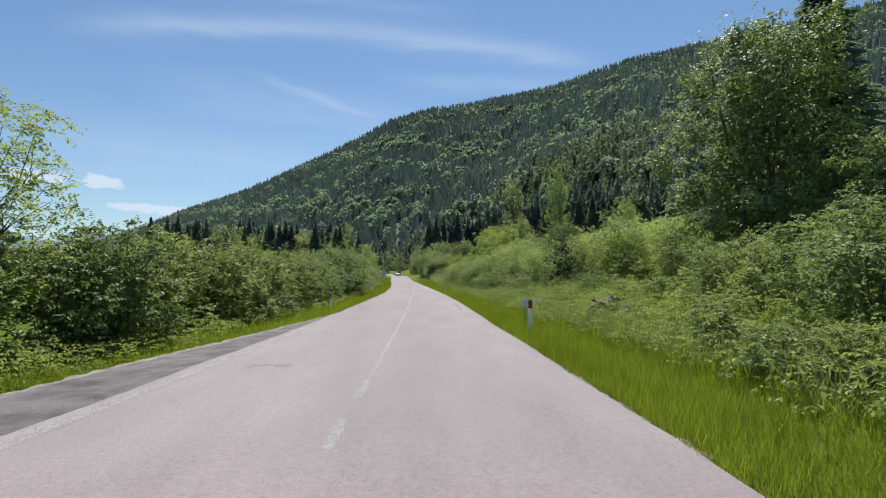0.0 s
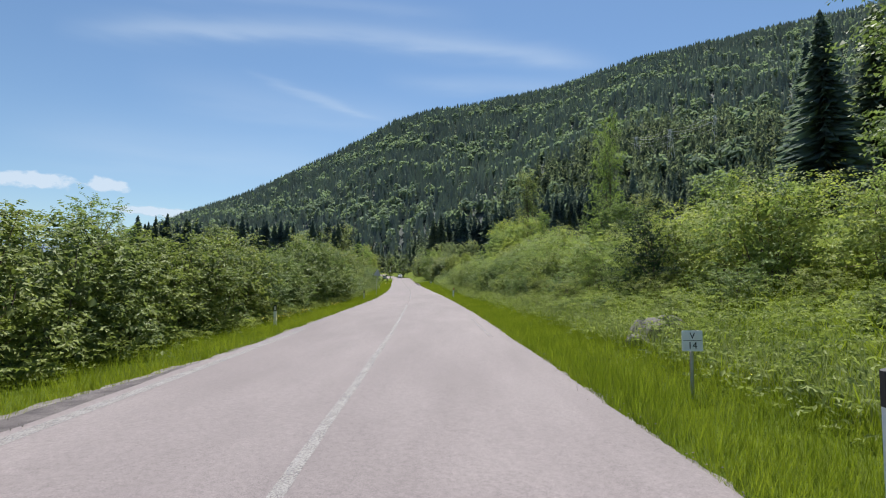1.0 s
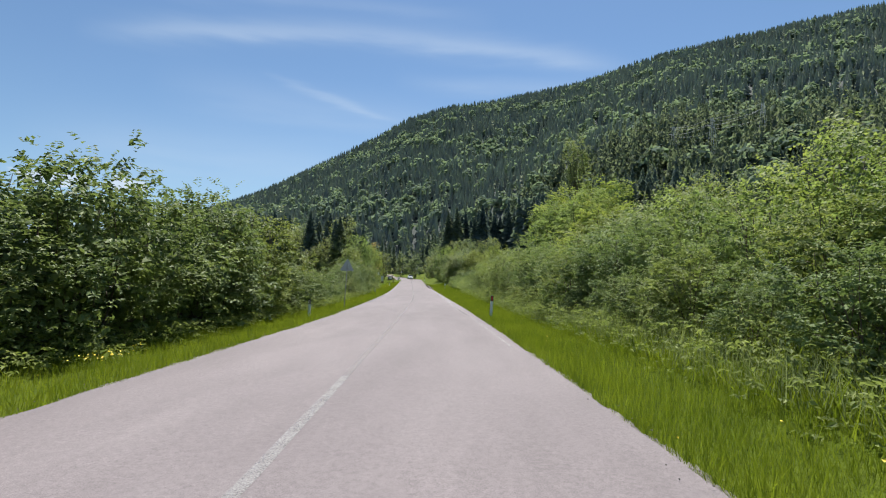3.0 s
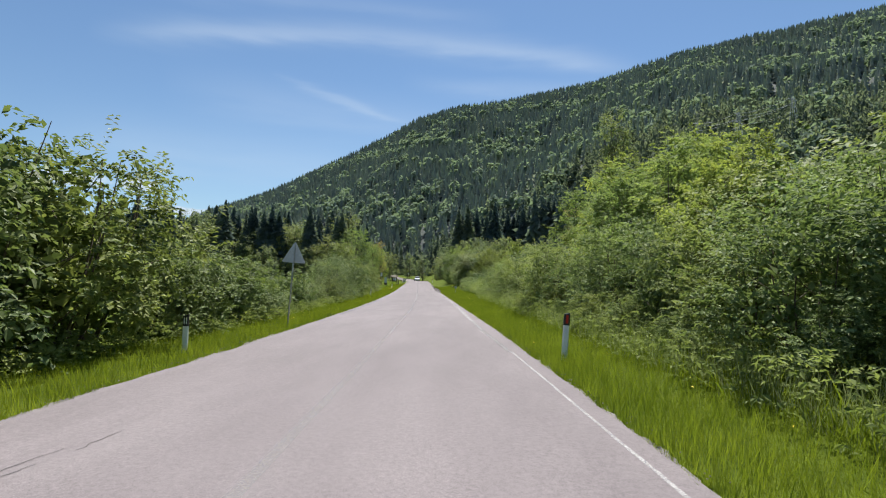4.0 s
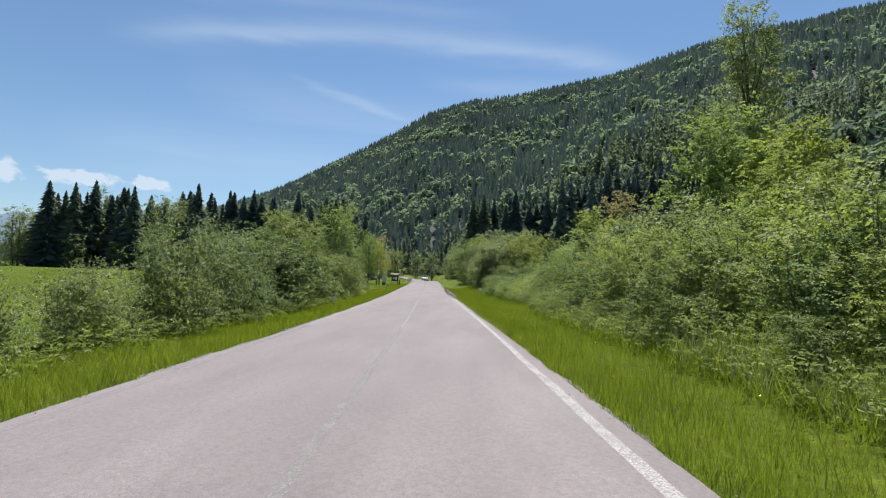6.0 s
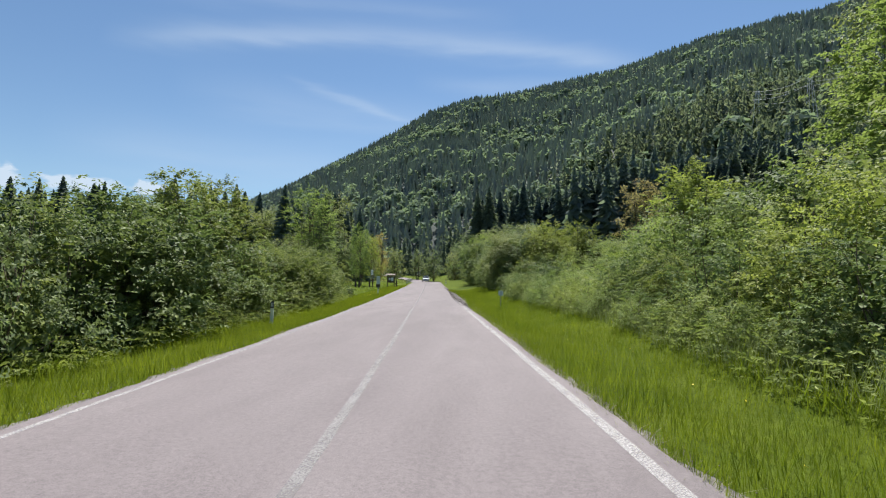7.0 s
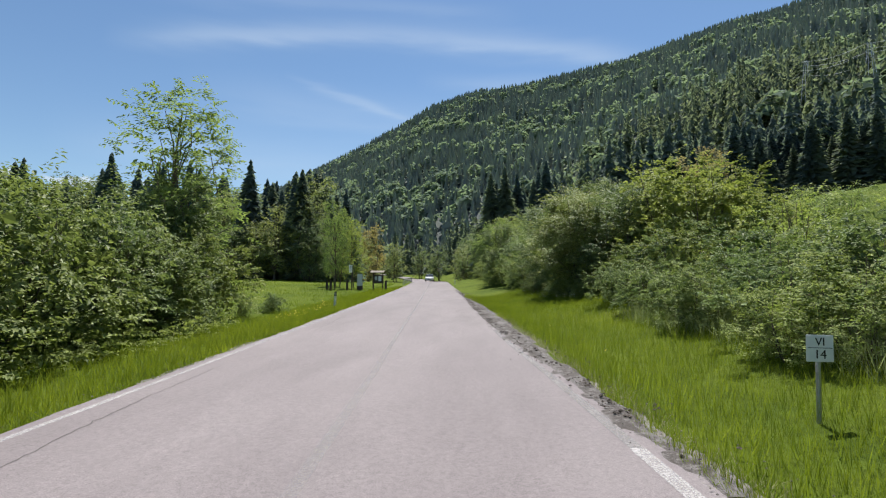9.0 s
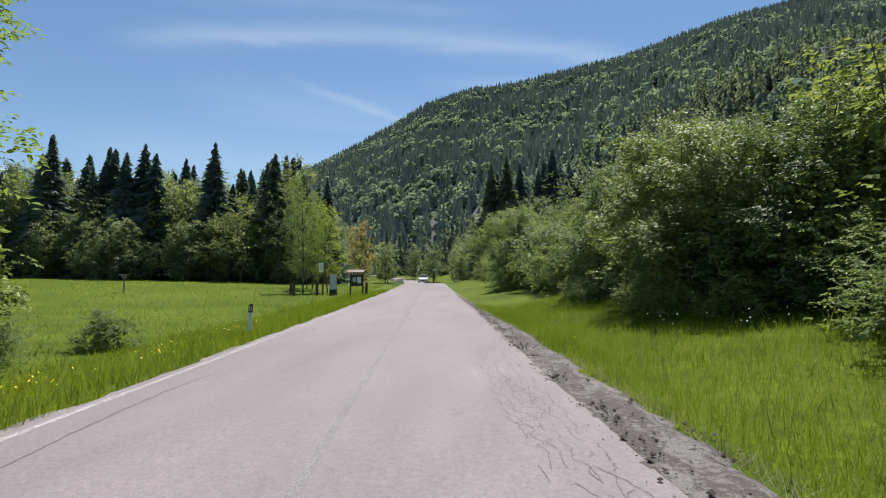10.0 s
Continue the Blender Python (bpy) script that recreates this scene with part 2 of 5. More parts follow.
# ---- mesh helpers ----
def mesh_of(name, verts, faces, mat, smooth=False):
    """One mesh from arrays; faces: rows of 3 or of 4, or a list of such arrays."""
    me = bpy.data.meshes.new(name)
    groups = faces if isinstance(faces, list) else [faces]
    groups = [np.asarray(f, dtype=np.int32) for f in groups if len(f)]
    verts = np.asarray(verts, dtype=np.float32)
    loops = np.concatenate([f.ravel() for f in groups])
    totals = np.concatenate([np.full(len(f), f.shape[1], dtype=np.int32) for f in groups])
    me.vertices.add(len(verts))
    me.vertices.foreach_set("co", verts.ravel())
    me.loops.add(len(loops))
    me.loops.foreach_set("vertex_index", loops)
    me.polygons.add(len(totals))
    me.polygons.foreach_set("loop_start", np.concatenate([[0], np.cumsum(totals)[:-1]]).astype(np.int32))
    me.polygons.foreach_set("loop_total", totals)
    me.polygons.foreach_set("use_smooth", np.full(len(totals), smooth))
    me.update(calc_edges=True)
    if mat is not None:
        me.materials.append(mat)
    return me


def part(name, bm, mat, parent, label=""):
    """Links a bmesh (or a mesh) as one mesh object under a thing or a part."""
    if isinstance(bm, bpy.types.Mesh):
        me = bm
    else:
        me = bpy.data.meshes.new(name)
        bm.to_mesh(me)
        bm.free()
        me.materials.append(mat)
    ob = new(name, me)
    ob.parent = parent
    return tagged(ob, label)


def box_bm(size, centre=(0, 0, 0), bevel=0.0, bm=None):
    bm = bm or bmesh.new()
    made = bmesh.ops.create_cube(bm, size=1.0)["verts"]
    bmesh.ops.scale(bm, vec=size, verts=made)
    bmesh.ops.translate(bm, vec=centre, verts=made)
    if bevel:
        edges = list({e for v in made for e in v.link_edges})
        bmesh.ops.bevel(bm, geom=edges, offset=bevel, segments=2, affect="EDGES")
    return bm


def cyl_bm(r0, r1, z0, z1, centre=(0, 0), seg=16, bm=None):
    bm = bm or bmesh.new()
    made = bmesh.ops.create_cone(bm, cap_ends=True, segments=seg, radius1=r0, radius2=r1, depth=z1 - z0)["verts"]
    bmesh.ops.translate(bm, vec=(centre[0], centre[1], (z0 + z1) / 2), verts=made)
    return bm


def grid_faces(rows, cols):
    a = np.arange(rows * cols).reshape(rows, cols)
    return np.stack([a[:-1, :-1], a[:-1, 1:], a[1:, 1:], a[1:, :-1]], -1).reshape(-1, 4)


# ---- the land ----
# the wooded hill: bearing to the right of +y (degrees), distance and height of its ridge, distance of its foot
HILL = np.array([
    (-180, 1500, 10, 700), (-60, 1500, 15, 700), (-40, 1400, 30, 600), (-34, 1350, 60, 560), (-31.6, 1300, 81, 540), (-29.5, 1280, 100, 520),
    (-26.2, 1250, 134, 490), (-21.5, 1180, 166, 460), (-17.1, 1050, 190, 430), (-11.3, 950, 221, 400), (-5.9, 870, 250, 380),
    (-1.5, 855, 267, 350), (3.5, 900, 290, 330), (8.5, 885, 299, 300), (12.1, 885, 310, 280), (16.3, 890, 330, 260), (20.8, 905, 350, 240),
    (27.1, 920, 361, 240), (32.5, 950, 377, 240), (39.3, 980, 388, 240), (60, 1000, 395, 240), (100, 1000, 390, 260), (140, 1100, 200, 400),
    (180, 1500, 10, 700)])


def swell(x, y, size):
    """Gentle uneven ground, a few waves of about that size."""
    return (np.sin(x / size * 2.1 + 0.7) * np.cos(y / size * 1.7 + 1.9) + 0.6 * np.sin(x / size * 4.3 + y / size * 3.7) +
            0.35 * np.sin(x / size * 9.1 - y / size * 7.7 + 2.0)) / 1.95


def land(x, y):
    """Height of the ground."""
    x, y = np.asarray(x, float), np.asarray(y, float)
    s, l = along(x, y)
    z = np.interp(np.clip(s, -60, 420), S_TAB, Z_TAB)
    right = np.interp(l, [1.5, 2.2, 3.4, 4.4, 6, 9, 16, 30, 60, 120, 300], [-.05, -.06, -.12, .02, .35, .9, 2.4, 6.0, 14, 26, 40])
    left = np.interp(-l, [3.9, 4.4, 5.2, 6.5, 10, 20, 30, 60, 100, 300], [-.05, -.08, -.2, -.3, -.25, .1, .4, .8, 1.2, 2.5])
    z = z + np.where(l > 0, right, left)
    z = z + np.where(np.abs(l + 1) > 4.0, 0.09 * swell(x, y, 5.0) * np.clip((np.abs(l + 1) - 4) / 3, 0, 1), 0)
    d, b = np.hypot(x, y), np.degrees(np.arctan2(x, y))
    far, top, foot = (np.interp(b, HILL[:, 0], HILL[:, i]) for i in (1, 2, 3))
    u = np.clip((d - foot) / (far - foot), 0, 1)
    up = top * (0.72 * u + 0.28 * u * u * (3 - 2 * u)) * np.clip((d - foot) / 60, 0, 1)
    up = up * (1 - 0.0 * u) + top * 0.035 * swell(x, y, 130.0) * np.clip(u * 4, 0, 1) * np.clip((1 - u) * 5, 0, 1)
    back = np.clip((d - far) / 1500, 0, 1)
    return z * np.clip(1 - u * 1.5, 0, 1) + up * (1 - back)


def build_ground():
    sv = np.concatenate([-np.geomspace(300, 12, 14), np.arange(-10, 245, 1.5), 245 + np.geomspace(3, 3400, 90)])
    lr = np.concatenate([[1.55, 1.8, 2.2, 2.8, 3.4, 3.9, 4.4, 5.2, 6, 7.5], np.arange(9, 60, 3.0), np.geomspace(62, 3000, 70)])
    ll = -np.concatenate([[3.6, 4.0, 4.6, 5.2, 5.8, 6.5, 7.5], np.arange(9, 60, 3.0), np.geomspace(62, 3000, 60)])
    lv = np.concatenate([ll[::-1], [-1.0], lr])
    S, L = np.meshgrid(sv, lv, indexing="ij")
    x, y = plan(S, L)
    z = land(x, y)
    z = np.where(np.abs(L + 1.0) < 2.5, z - 0.1, z)
    me = mesh_of("ground", np.stack([x, y, z], -1).reshape(-1, 3), grid_faces(len(sv), len(lv)), GROUND, True)
    me.materials.append(FOREST_FLOOR)
    b = np.degrees(np.arctan2(x, y))
    wooded = np.hypot(x, y) > np.interp(b, HILL[:, 0], HILL[:, 3]) + 4
    me.polygons.foreach_set("material_index", wooded[:-1, :-1].astype(np.int32).ravel())
    tagged(new("ground", me), "grassy valley floor and wooded hill slopes", "ground", "", "structure")


def strip(name, s0, s1, lo, hi, mat, lift, step=0.5, cols=2, rough=0.0, skirt=True, crown=0.0, fall=0.0):
    """A band along the road between two offsets (numbers or functions of s)."""
    sv = np.arange(s0, s1 + step / 2, step)
    a = np.array([lo(v) if callable(lo) else lo for v in sv])
    b = np.array([hi(v) if callable(hi) else hi for v in sv])
    f = np.linspace(0, 1, cols)
    L = a[:, None] * (1 - f) + b[:, None] * f
    S = np.repeat(sv[:, None], cols, 1)
    x, y = plan(S, L)
    z = np.interp(S, S_TAB, Z_TAB) + lift - 0.012 * np.abs(L + 1.0) ** 1.3 * 0.5 + crown * np.sin(np.pi * f)[None, :] ** 0.6 - fall * np.clip(f * 3 - 2, 0, 1)[None, :]
    if rough:
        z = z + rough * np.array([noise.noise((p, q, 3.0)) + 0.5 * noise.noise((p * 3.1, q * 3.1, 7.0)) for p, q in zip(x.ravel() * 2.3, y.ravel() * 2.3)]).reshape(x.shape)
    if skirt:
        x, y = np.concatenate([x[:, :1], x, x[:, -1:]], 1), np.concatenate([y[:, :1], y, y[:, -1:]], 1)
        z = np.concatenate([z[:, :1] - 0.04, z, z[:, -1:] - 0.04], 1)
        cols += 2
    return mesh_of(name, np.stack([x, y, z], -1).reshape(-1, 3), grid_faces(len(sv), cols), mat)


def wavy(base, amp, size, seed):
    return lambda s: base + amp * (noise.noise((s / size, seed, 0.3)) + 0.5 * noise.noise((s / size * 3.7, seed, 4.3)) + 0.3 * noise.noise((s / size * 11, seed, 8.3)))


def left_edge(s):
    """The asphalt's valley-side edge, with crumbled outline."""
    return np.interp(s, [-40, 20, 40, 56, 80, 105, 131, 232], [-4.15, -4.2, -4.27, -4.06, -4.08, -4.08, -4.05, -4.0]) + wavy(0, 0.07, 3.0, 1.0)(s)


def right_edge(s):
    return np.interp(s, [-40, 4, 20, 37, 62, 80, 98, 108, 118, 130, 136, 150, 232], [2.2, 2.2, 2.2, 2.38, 2.3, 2.1, 1.95, 1.95, 1.9, 1.62, 1.7, 1.95, 1.95]) + wavy(0, 0.045, 3.0, 2.0)(s)


def build_road():
    tagged(new("road", strip("road", -40, 240, left_edge, right_edge, ASPHALT, 0.02, 0.25, 15)),
           "pale worn asphalt country road", "road", "", "structure")
    tagged(new("road_shoulder", strip("road_shoulder", -20, 236, lambda s: left_edge(s) - 0.14 + wavy(0, 0.16, 1.7, 5.0)(s), lambda s: left_edge(s) + 0.2, GRIT, -0.012, 0.25, 4, 0.012)),
           "pale grit along the asphalt edge", "road edge", "", "structure")
    tagged(new("road_shoulder", strip("road_shoulder", -20, 236, lambda s: right_edge(s) - 0.2, lambda s: right_edge(s) + np.interp(s, [90, 102, 120], [0.08, 0.24, 0.3]) + wavy(0, 0.13, 0.9, 6.0)(s), GRIT, -0.016, 0.12, 6, 0.02)),
           "pale grit along the asphalt edge", "road edge", "", "structure")
    tagged(new("lay_by", strip("lay_by", -30, 23, lambda s: left_edge(s) - np.interp(s, [-30, 7, 22, 23], [2.4, 1.5, 0.15, 0.0]) + wavy(0, 0.12, 1.5, 8.0)(s), lambda s: left_edge(s) + 0.12, LAYBY, 0.012, 0.25, 8, 0.01)),
           "dark crumbling old asphalt of a lay-by", "road", "", "structure")
    tagged(new("road_shoulder", strip("road_shoulder", -30, 23, lambda s: left_edge(s) - 0.22 - np.interp(s, [-30, 7, 22, 23], [2.4, 1.5, 0.15, 0.0]) + wavy(0, 0.16, 1.1, 18.0)(s),
        lambda s: left_edge(s) + 0.12 - np.interp(s, [-30, 7, 22, 23], [2.4, 1.5, 0.15, 0.0]), GRIT, 0.0, 0.12, 6, 0.02)), "pale grit between lay-by and grass", "road edge", "", "structure")
    # paint
    # name, from, to, paint, offsets at both ends, width
    lines = (
        ("centre_line", -6, 3.2, PAINT_MID, -1.02, -1.02, 0.11), ("centre_line", 4.6, 5.7, PAINT_MID, -0.98, -0.98, 0.12), ("centre_line", 6.6, 7.8, PAINT_MID, -0.98, -0.98, 0.12),
        ("centre_line", 8.6, 9.5, PAINT_MID, -0.98, -0.98, 0.11), ("centre_line", 10.2, 13.0, PAINT_MID, -0.99, -0.99, 0.11),
        ("centre_line", 13.0, 46.0, PAINT_MID, -1.0, -1.07, 0.12), ("centre_line", 46.0, 62.0, PAINT_GHOST, -1.07, -1.03, 0.12), ("centre_line", 62.0, 76.0, PAINT_GHOST, -1.03, -0.95, 0.11),
        ("centre_line", 76.0, 92.0, PAINT_FAINT, -0.95, -0.98, 0.12), ("centre_line", 92.0, 114.0, PAINT_MID, -0.98, -1.02, 0.115), ("centre_line", 114.0, 124.0, PAINT_GHOST, -1.02, -0.98, 0.115),
        ("centre_line", 124.0, 142.0, PAINT_FAINT, -0.98, -0.98, 0.09), ("centre_line", 142.0, 200.0, PAINT_FAINT, -0.98, -1.0, 0.115),
        ("edge_line", 27.0, 34.0, PAINT_GHOST, 1.75, 1.9, 0.14), ("edge_line", 50.0, 62.0, PAINT_GOOD, 2.12, 1.96, 0.045), ("edge_line", 62.0, 67.5, PAINT_FAINT, 1.92, 1.81, 0.13), ("edge_line", 67.5, 71.5, PAINT_MID, 1.81, 1.787, 0.13), ("edge_line", 66.0, 67.5, PAINT_GOOD, 1.74, 1.722, 0.025),
        ("edge_line", 71.5, 84.0, PAINT_GOOD, 1.787, 1.755, 0.15), ("edge_line", 84.0, 118.0, PAINT_GOOD, 1.755, 1.68, 0.14), ("edge_line", 118.0, 128.0, PAINT_FAINT, 1.68, 1.6, 0.13),
        ("edge_line", -20.0, 30.0, PAINT_MID, -3.88, -3.92, 0.2), ("edge_line", 74.0, 92.0, PAINT_GHOST, -3.88, -3.86, 0.14), ("edge_line", 92.0, 160.0, PAINT_GOOD, -3.91, -3.87, 0.085), ("edge_line", 160.0, 230.0, PAINT_FAINT, -3.84, -3.8, 0.14))
    for name, s0, s1, mat, l0, l1, w in lines:
        drift = wavy(0, 0.03, 9.0, 20.0)

        def mid(v):
            return np.interp(v, (s0, s1), (l0, l1)) + drift(v)

        tagged(new(name, strip(name, s0, s1, lambda s: mid(s) - w / 2, lambda s: mid(s) + w / 2, mat, 0.0228, 0.25, 2, 0.0, False)),
               "worn white road marking on the asphalt", "road marking", "", "structure")


build_ground()
build_road()


# ---- plants ----
def tubes(paths, seg=5):
    """Tapered tubes along lists of (point, radius)."""
    V, F, n = [], [], 0
    ang = np.linspace(0, 2 * np.pi, seg, endpoint=False)
    for path in paths:
        pts = np.array([p for p, r in path], float)
        rad = np.array([r for p, r in path])
        for i in range(len(pts)):
            d = pts[min(i + 1, len(pts) - 1)] - pts[max(i - 1, 0)]
            d = d / (np.linalg.norm(d) + 1e-9)
            u = np.cross(d, (0.3, 1, 0.2))
            u = u / (np.linalg.norm(u) + 1e-9)
            w = np.cross(d, u)
            V.append(pts[i] + rad[i] * (np.cos(ang)[:, None] * u + np.sin(ang)[:, None] * w))
        for i in range(len(pts) - 1):
            a = n + i * seg + np.arange(seg)
            b = n + i * seg + (np.arange(seg) + 1) % seg
            F.append(np.stack([a, b, b + seg, a + seg], -1))
        n += len(pts) * seg
    return np.concatenate(V), np.concatenate(F)


def unit(v):
    return v / (np.linalg.norm(v, axis=-1, keepdims=True) + 1e-9)


def leaf_quads(centres, nor, d, ln, slim, coarse=False):
    """One bent diamond a leaf, or a plain wedge where it is too small to tell."""
    nor = unit(nor)
    d = unit(d - (d * nor).sum(1)[:, None] * nor)
    w = np.cross(nor, d)
    ln = ln[:, None]
    a = centres - d * ln * 0.5
    b = centres + w * ln * slim * 0.5 + nor * ln * 0.09
    c = centres + d * ln * 0.5 - nor * ln * 0.10
    e = centres - w * ln * slim * 0.5 + nor * ln * 0.09
    if coarse:
        return np.stack([b, c, e], 1).reshape(-1, 3), np.arange(3 * len(centres)).reshape(-1, 3)
    return np.stack([a, b, c, e], 1).reshape(-1, 3), np.arange(4 * len(centres)).reshape(-1, 4)


def sprays(rng, roots, ways, length, count, leaf, slim=0.6, level=0.85, jitter=0.35, coarse=False):
    """Twigs with leaves set left and right along them, held more or less level."""
    n = len(roots)
    ways = unit(ways)
    j = np.tile(np.arange(count), n)
    i = np.repeat(np.arange(n), count)
    ln = (length * rng.uniform(0.6, 1.3, n))[i]
    f = (j + 0.5) / count
    side = unit(np.cross(ways, np.array([0.05, 0.1, 1.0])))[i] * np.where(j % 2, 1, -1)[:, None]
    w = ways[i]
    up = np.array([0, 0, 1.0]) * level + w * 0.42
    nor = up + jitter * rng.normal(size=(len(i), 3))
    size = leaf * rng.uniform(0.7, 1.35, len(i)) * (1.1 - 0.35 * f)
    c = roots[i] + w * (ln * f)[:, None] + side * (size * 0.45)[:, None] - np.array([0, 0, 1.0]) * (ln * f * f * 0.28)[:, None]
    d = side * 0.75 + w * 0.65 + rng.normal(size=(len(i), 3)) * 0.25 - np.array([0, 0, 0.22])
    return leaf_quads(c, nor, d, size, slim, coarse)


def limb(rng, a, b, r0, r1, sag=0.12, steps=5):
    a, b = np.array(a, float), np.array(b, float)
    bend = rng.normal(size=3) * np.linalg.norm(b - a) * sag
    return [(a + (b - a) * t + bend * 4 * t * (1 - t), r0 + (r1 - r0) * t) for t in np.linspace(0, 1, steps)]


def crown_lobes(rng, height, radius, low, count, lobe, shape):
    """Centres and sizes of the clumps of a crown; shape: how the width goes with height (0 to 1)."""
    out = []
    for i in range(count):
        f = (i + rng.uniform(0, 1)) / count
        z = low + (height - low) * f
        r = radius * np.interp(f, *shape) * math.sqrt(rng.uniform(0.12, 1))
        a = i * 2.4 + rng.uniform(-0.7, 0.7)
        out.append((r * math.cos(a), r * math.sin(a), z, lobe * rng.uniform(0.55, 1.3)))
    return np.array(out)


def plant(name, seed, height, radius, low, count, lobe, n_spray, per, leaf, leaf_mat, stems=1, stem_r=0.06, shape=((0, .3, .75, 1), (.6, 1, .75, .15)),
          slim=0.6, flat=0.75, shoots=0.12, level=0.85, inner=0, coarse=False, label="", category="", group=""):
    """A shrub or a broadleaved tree: stems with limbs, and a crown of leafy sprays in clumps with gaps between them."""
    rng = np.random.default_rng(seed)
    thing = tagged(new(name), label, category, group)
    lobes = crown_lobes(rng, height - lobe * 0.8, radius - lobe * 0.6, low, count, lobe, shape)
    paths = []
    for k in range(stems):
        a = 2 * math.pi * k / stems + rng.uniform(0, 1)
        foot = (0.10 * radius * (stems > 1) * math.cos(a), 0.10 * radius * (stems > 1) * math.sin(a), -0.25)
        lean = 0.38 * radius * (stems > 1)
        top = (lean * math.cos(a) + rng.normal() * 0.05 * height, lean * math.sin(a) + rng.normal() * 0.05 * height, height * rng.uniform(0.72, 0.9))
        main = limb(rng, foot, top, stem_r, stem_r * 0.2, 0.05, 7)
        paths.append(main)
        for x, y, z, r in lobes[k::stems]:
            j = max(1, min(5, int(7 * (z * 0.62) / (top[2] + 0.01))))
            paths.append(limb(rng, main[j][0], (x, y, z), main[j][1] * 0.55, 0.005 + stem_r * 0.05, 0.10, 3))
    v, f = tubes(paths, 4 if stem_r > 0.05 else 3)
    part("trunk", mesh_of("trunk", v, f, BARK, True), None, thing)
    knots = 6
    share = np.repeat(lobes[:, 3] ** 2, knots)
    aim = unit(rng.normal(size=(len(lobes) * knots, 3)) + np.concatenate([unit(lobes[:, :2]) * 0.5, np.full((len(lobes), 1), 0.35)], 1).repeat(knots, 0))
    centre = np.repeat(lobes[:, :3], knots, 0) + aim * np.repeat(lobes[:, 3] * 0.72, knots)[:, None] * [1, 1, flat]
    pick = rng.choice(len(share), n_spray, p=share / share.sum())
    way = unit(aim[pick] + rng.normal(size=(n_spray, 3)) * 0.45)
    far = np.where(rng.uniform(size=n_spray) < shoots, rng.uniform(0.2, 0.6, n_spray), 0.0)
    roots = centre[pick] + rng.normal(size=(n_spray, 3)) * (np.repeat(lobes[:, 3], knots)[pick] * 0.14)[:, None] + way * (far * np.repeat(lobes[:, 3], knots)[pick])[:, None]
    roots[:, 2] = np.maximum(roots[:, 2], 0.12)
    out = way * 0.9 + np.array([0, 0, 0.22]) + rng.normal(size=(n_spray, 3)) * 0.35
    v, f = sprays(rng, roots, out, leaf * per * 0.36, per, leaf, slim, level, coarse=coarse)
    if inner:
        k = rng.integers(0, len(lobes), inner)
        c = lobes[k, :3] * [0.58, 0.58, 0.84] + rng.normal(size=(inner, 3)) * (lobes[k, 3] * 0.24)[:, None]
        c[:, 2] = np.maximum(c[:, 2], 0.15)
        v2, f2 = leaf_quads(c, rng.normal(size=(inner, 3)), rng.normal(size=(inner, 3)), leaf * rng.uniform(1.2, 2.2, inner), 0.8, coarse)
        v, f = np.concatenate([v, v2]), np.concatenate([f, f2 + len(v)])
    part("crown" if stems == 1 else "foliage", mesh_of("crown", v, f, leaf_mat), None, thing)
    return thing


def spruce_arrays(rng, height, radius, count, low=0.03):
    """Drooping branches set all round a stem at every height, jagged at the tips."""
    f = np.sort(rng.uniform(0, 1, count) ** 1.15)
    f[-3:] = (0.96, 0.98, 0.995)
    z = height * (low + (0.97 - low) * f)
    r = radius * ((1 - f) ** 0.88 * np.minimum(1.0, 0.75 + 2 * f) + 0.05)
    a = np.arange(count) * 2.4 + rng.normal(size=count) * 0.3
    rr = r * rng.uniform(0.45, 1.2, count)
    w = radius * (0.34 + 0.66 * (1 - f)) * (20.0 / count) ** 0.42 * rng.uniform(0.35, 0.85, count)
    h = height * 0.035 * (60.0 / count) ** 0.35
    tip = np.stack([rr * np.cos(a), rr * np.sin(a), z - rr * 0.28 + rng.normal(size=count) * 0.7 * h], -1)
    root = np.stack([0.04 * r * np.cos(a), 0.04 * r * np.sin(a), z + h * 1.6], -1)
    side = np.stack([-np.sin(a), np.cos(a), rng.normal(size=count) * 0.55], -1) * w[:, None]
    mid = root * 0.42 + tip * 0.58
    m1, m2 = mid + side - [0, 0, 1.0 * h], mid - side - [0, 0, 1.0 * h]
    return np.stack([root, m1, tip, m2], 1).reshape(-1, 3), np.arange(4 * count).reshape(-1, 4)


def spruce(name, seed, height, radius, count, label, group):
    rng = np.random.default_rng(seed)
    thing = tagged(new(name), label, "tree", group)
    v, f = tubes([[((0, 0, -0.5), height * 0.014), ((0, 0, height * 0.97), height * 0.002)]], 7)
    part("trunk", mesh_of("trunk", v, f, BARK, True), None, thing)
    v, f = spruce_arrays(rng, height, radius, count)
    part("crown", mesh_of("crown", v, f, SPRUCE), None, thing)
    return thing


class Kind:
    """Plants of one kind: a few built ones, and copies of them."""

    def __init__(self, height, make, seeds):
        self.height, self.make, self.seeds, self.built, self.turn = height, make, list(seeds), [], 0

    def put(self, s, l, h, wide=1.0, sink=0.0):
        x, y = plan(s, l)
        z = float(land(x, y)) - sink
        k = h / self.height
        m = Matrix.LocRotScale((float(x), float(y), z), Euler((0, 0, (self.turn * 2.4) % 6.28)), (k * wide, k * wide, k))
        i = self.turn % len(self.seeds)
        self.turn += 1
        if i < len(self.built):
            own = self.built[i].scale
            return copy_thing(self.built[i], m @ Matrix.Diagonal((1 / own[0], 1 / own[1], 1 / own[2], 1)))
        ob = self.make(self.seeds[i])
        ob.matrix_basis = m
        self.built.append(ob)
        return ob


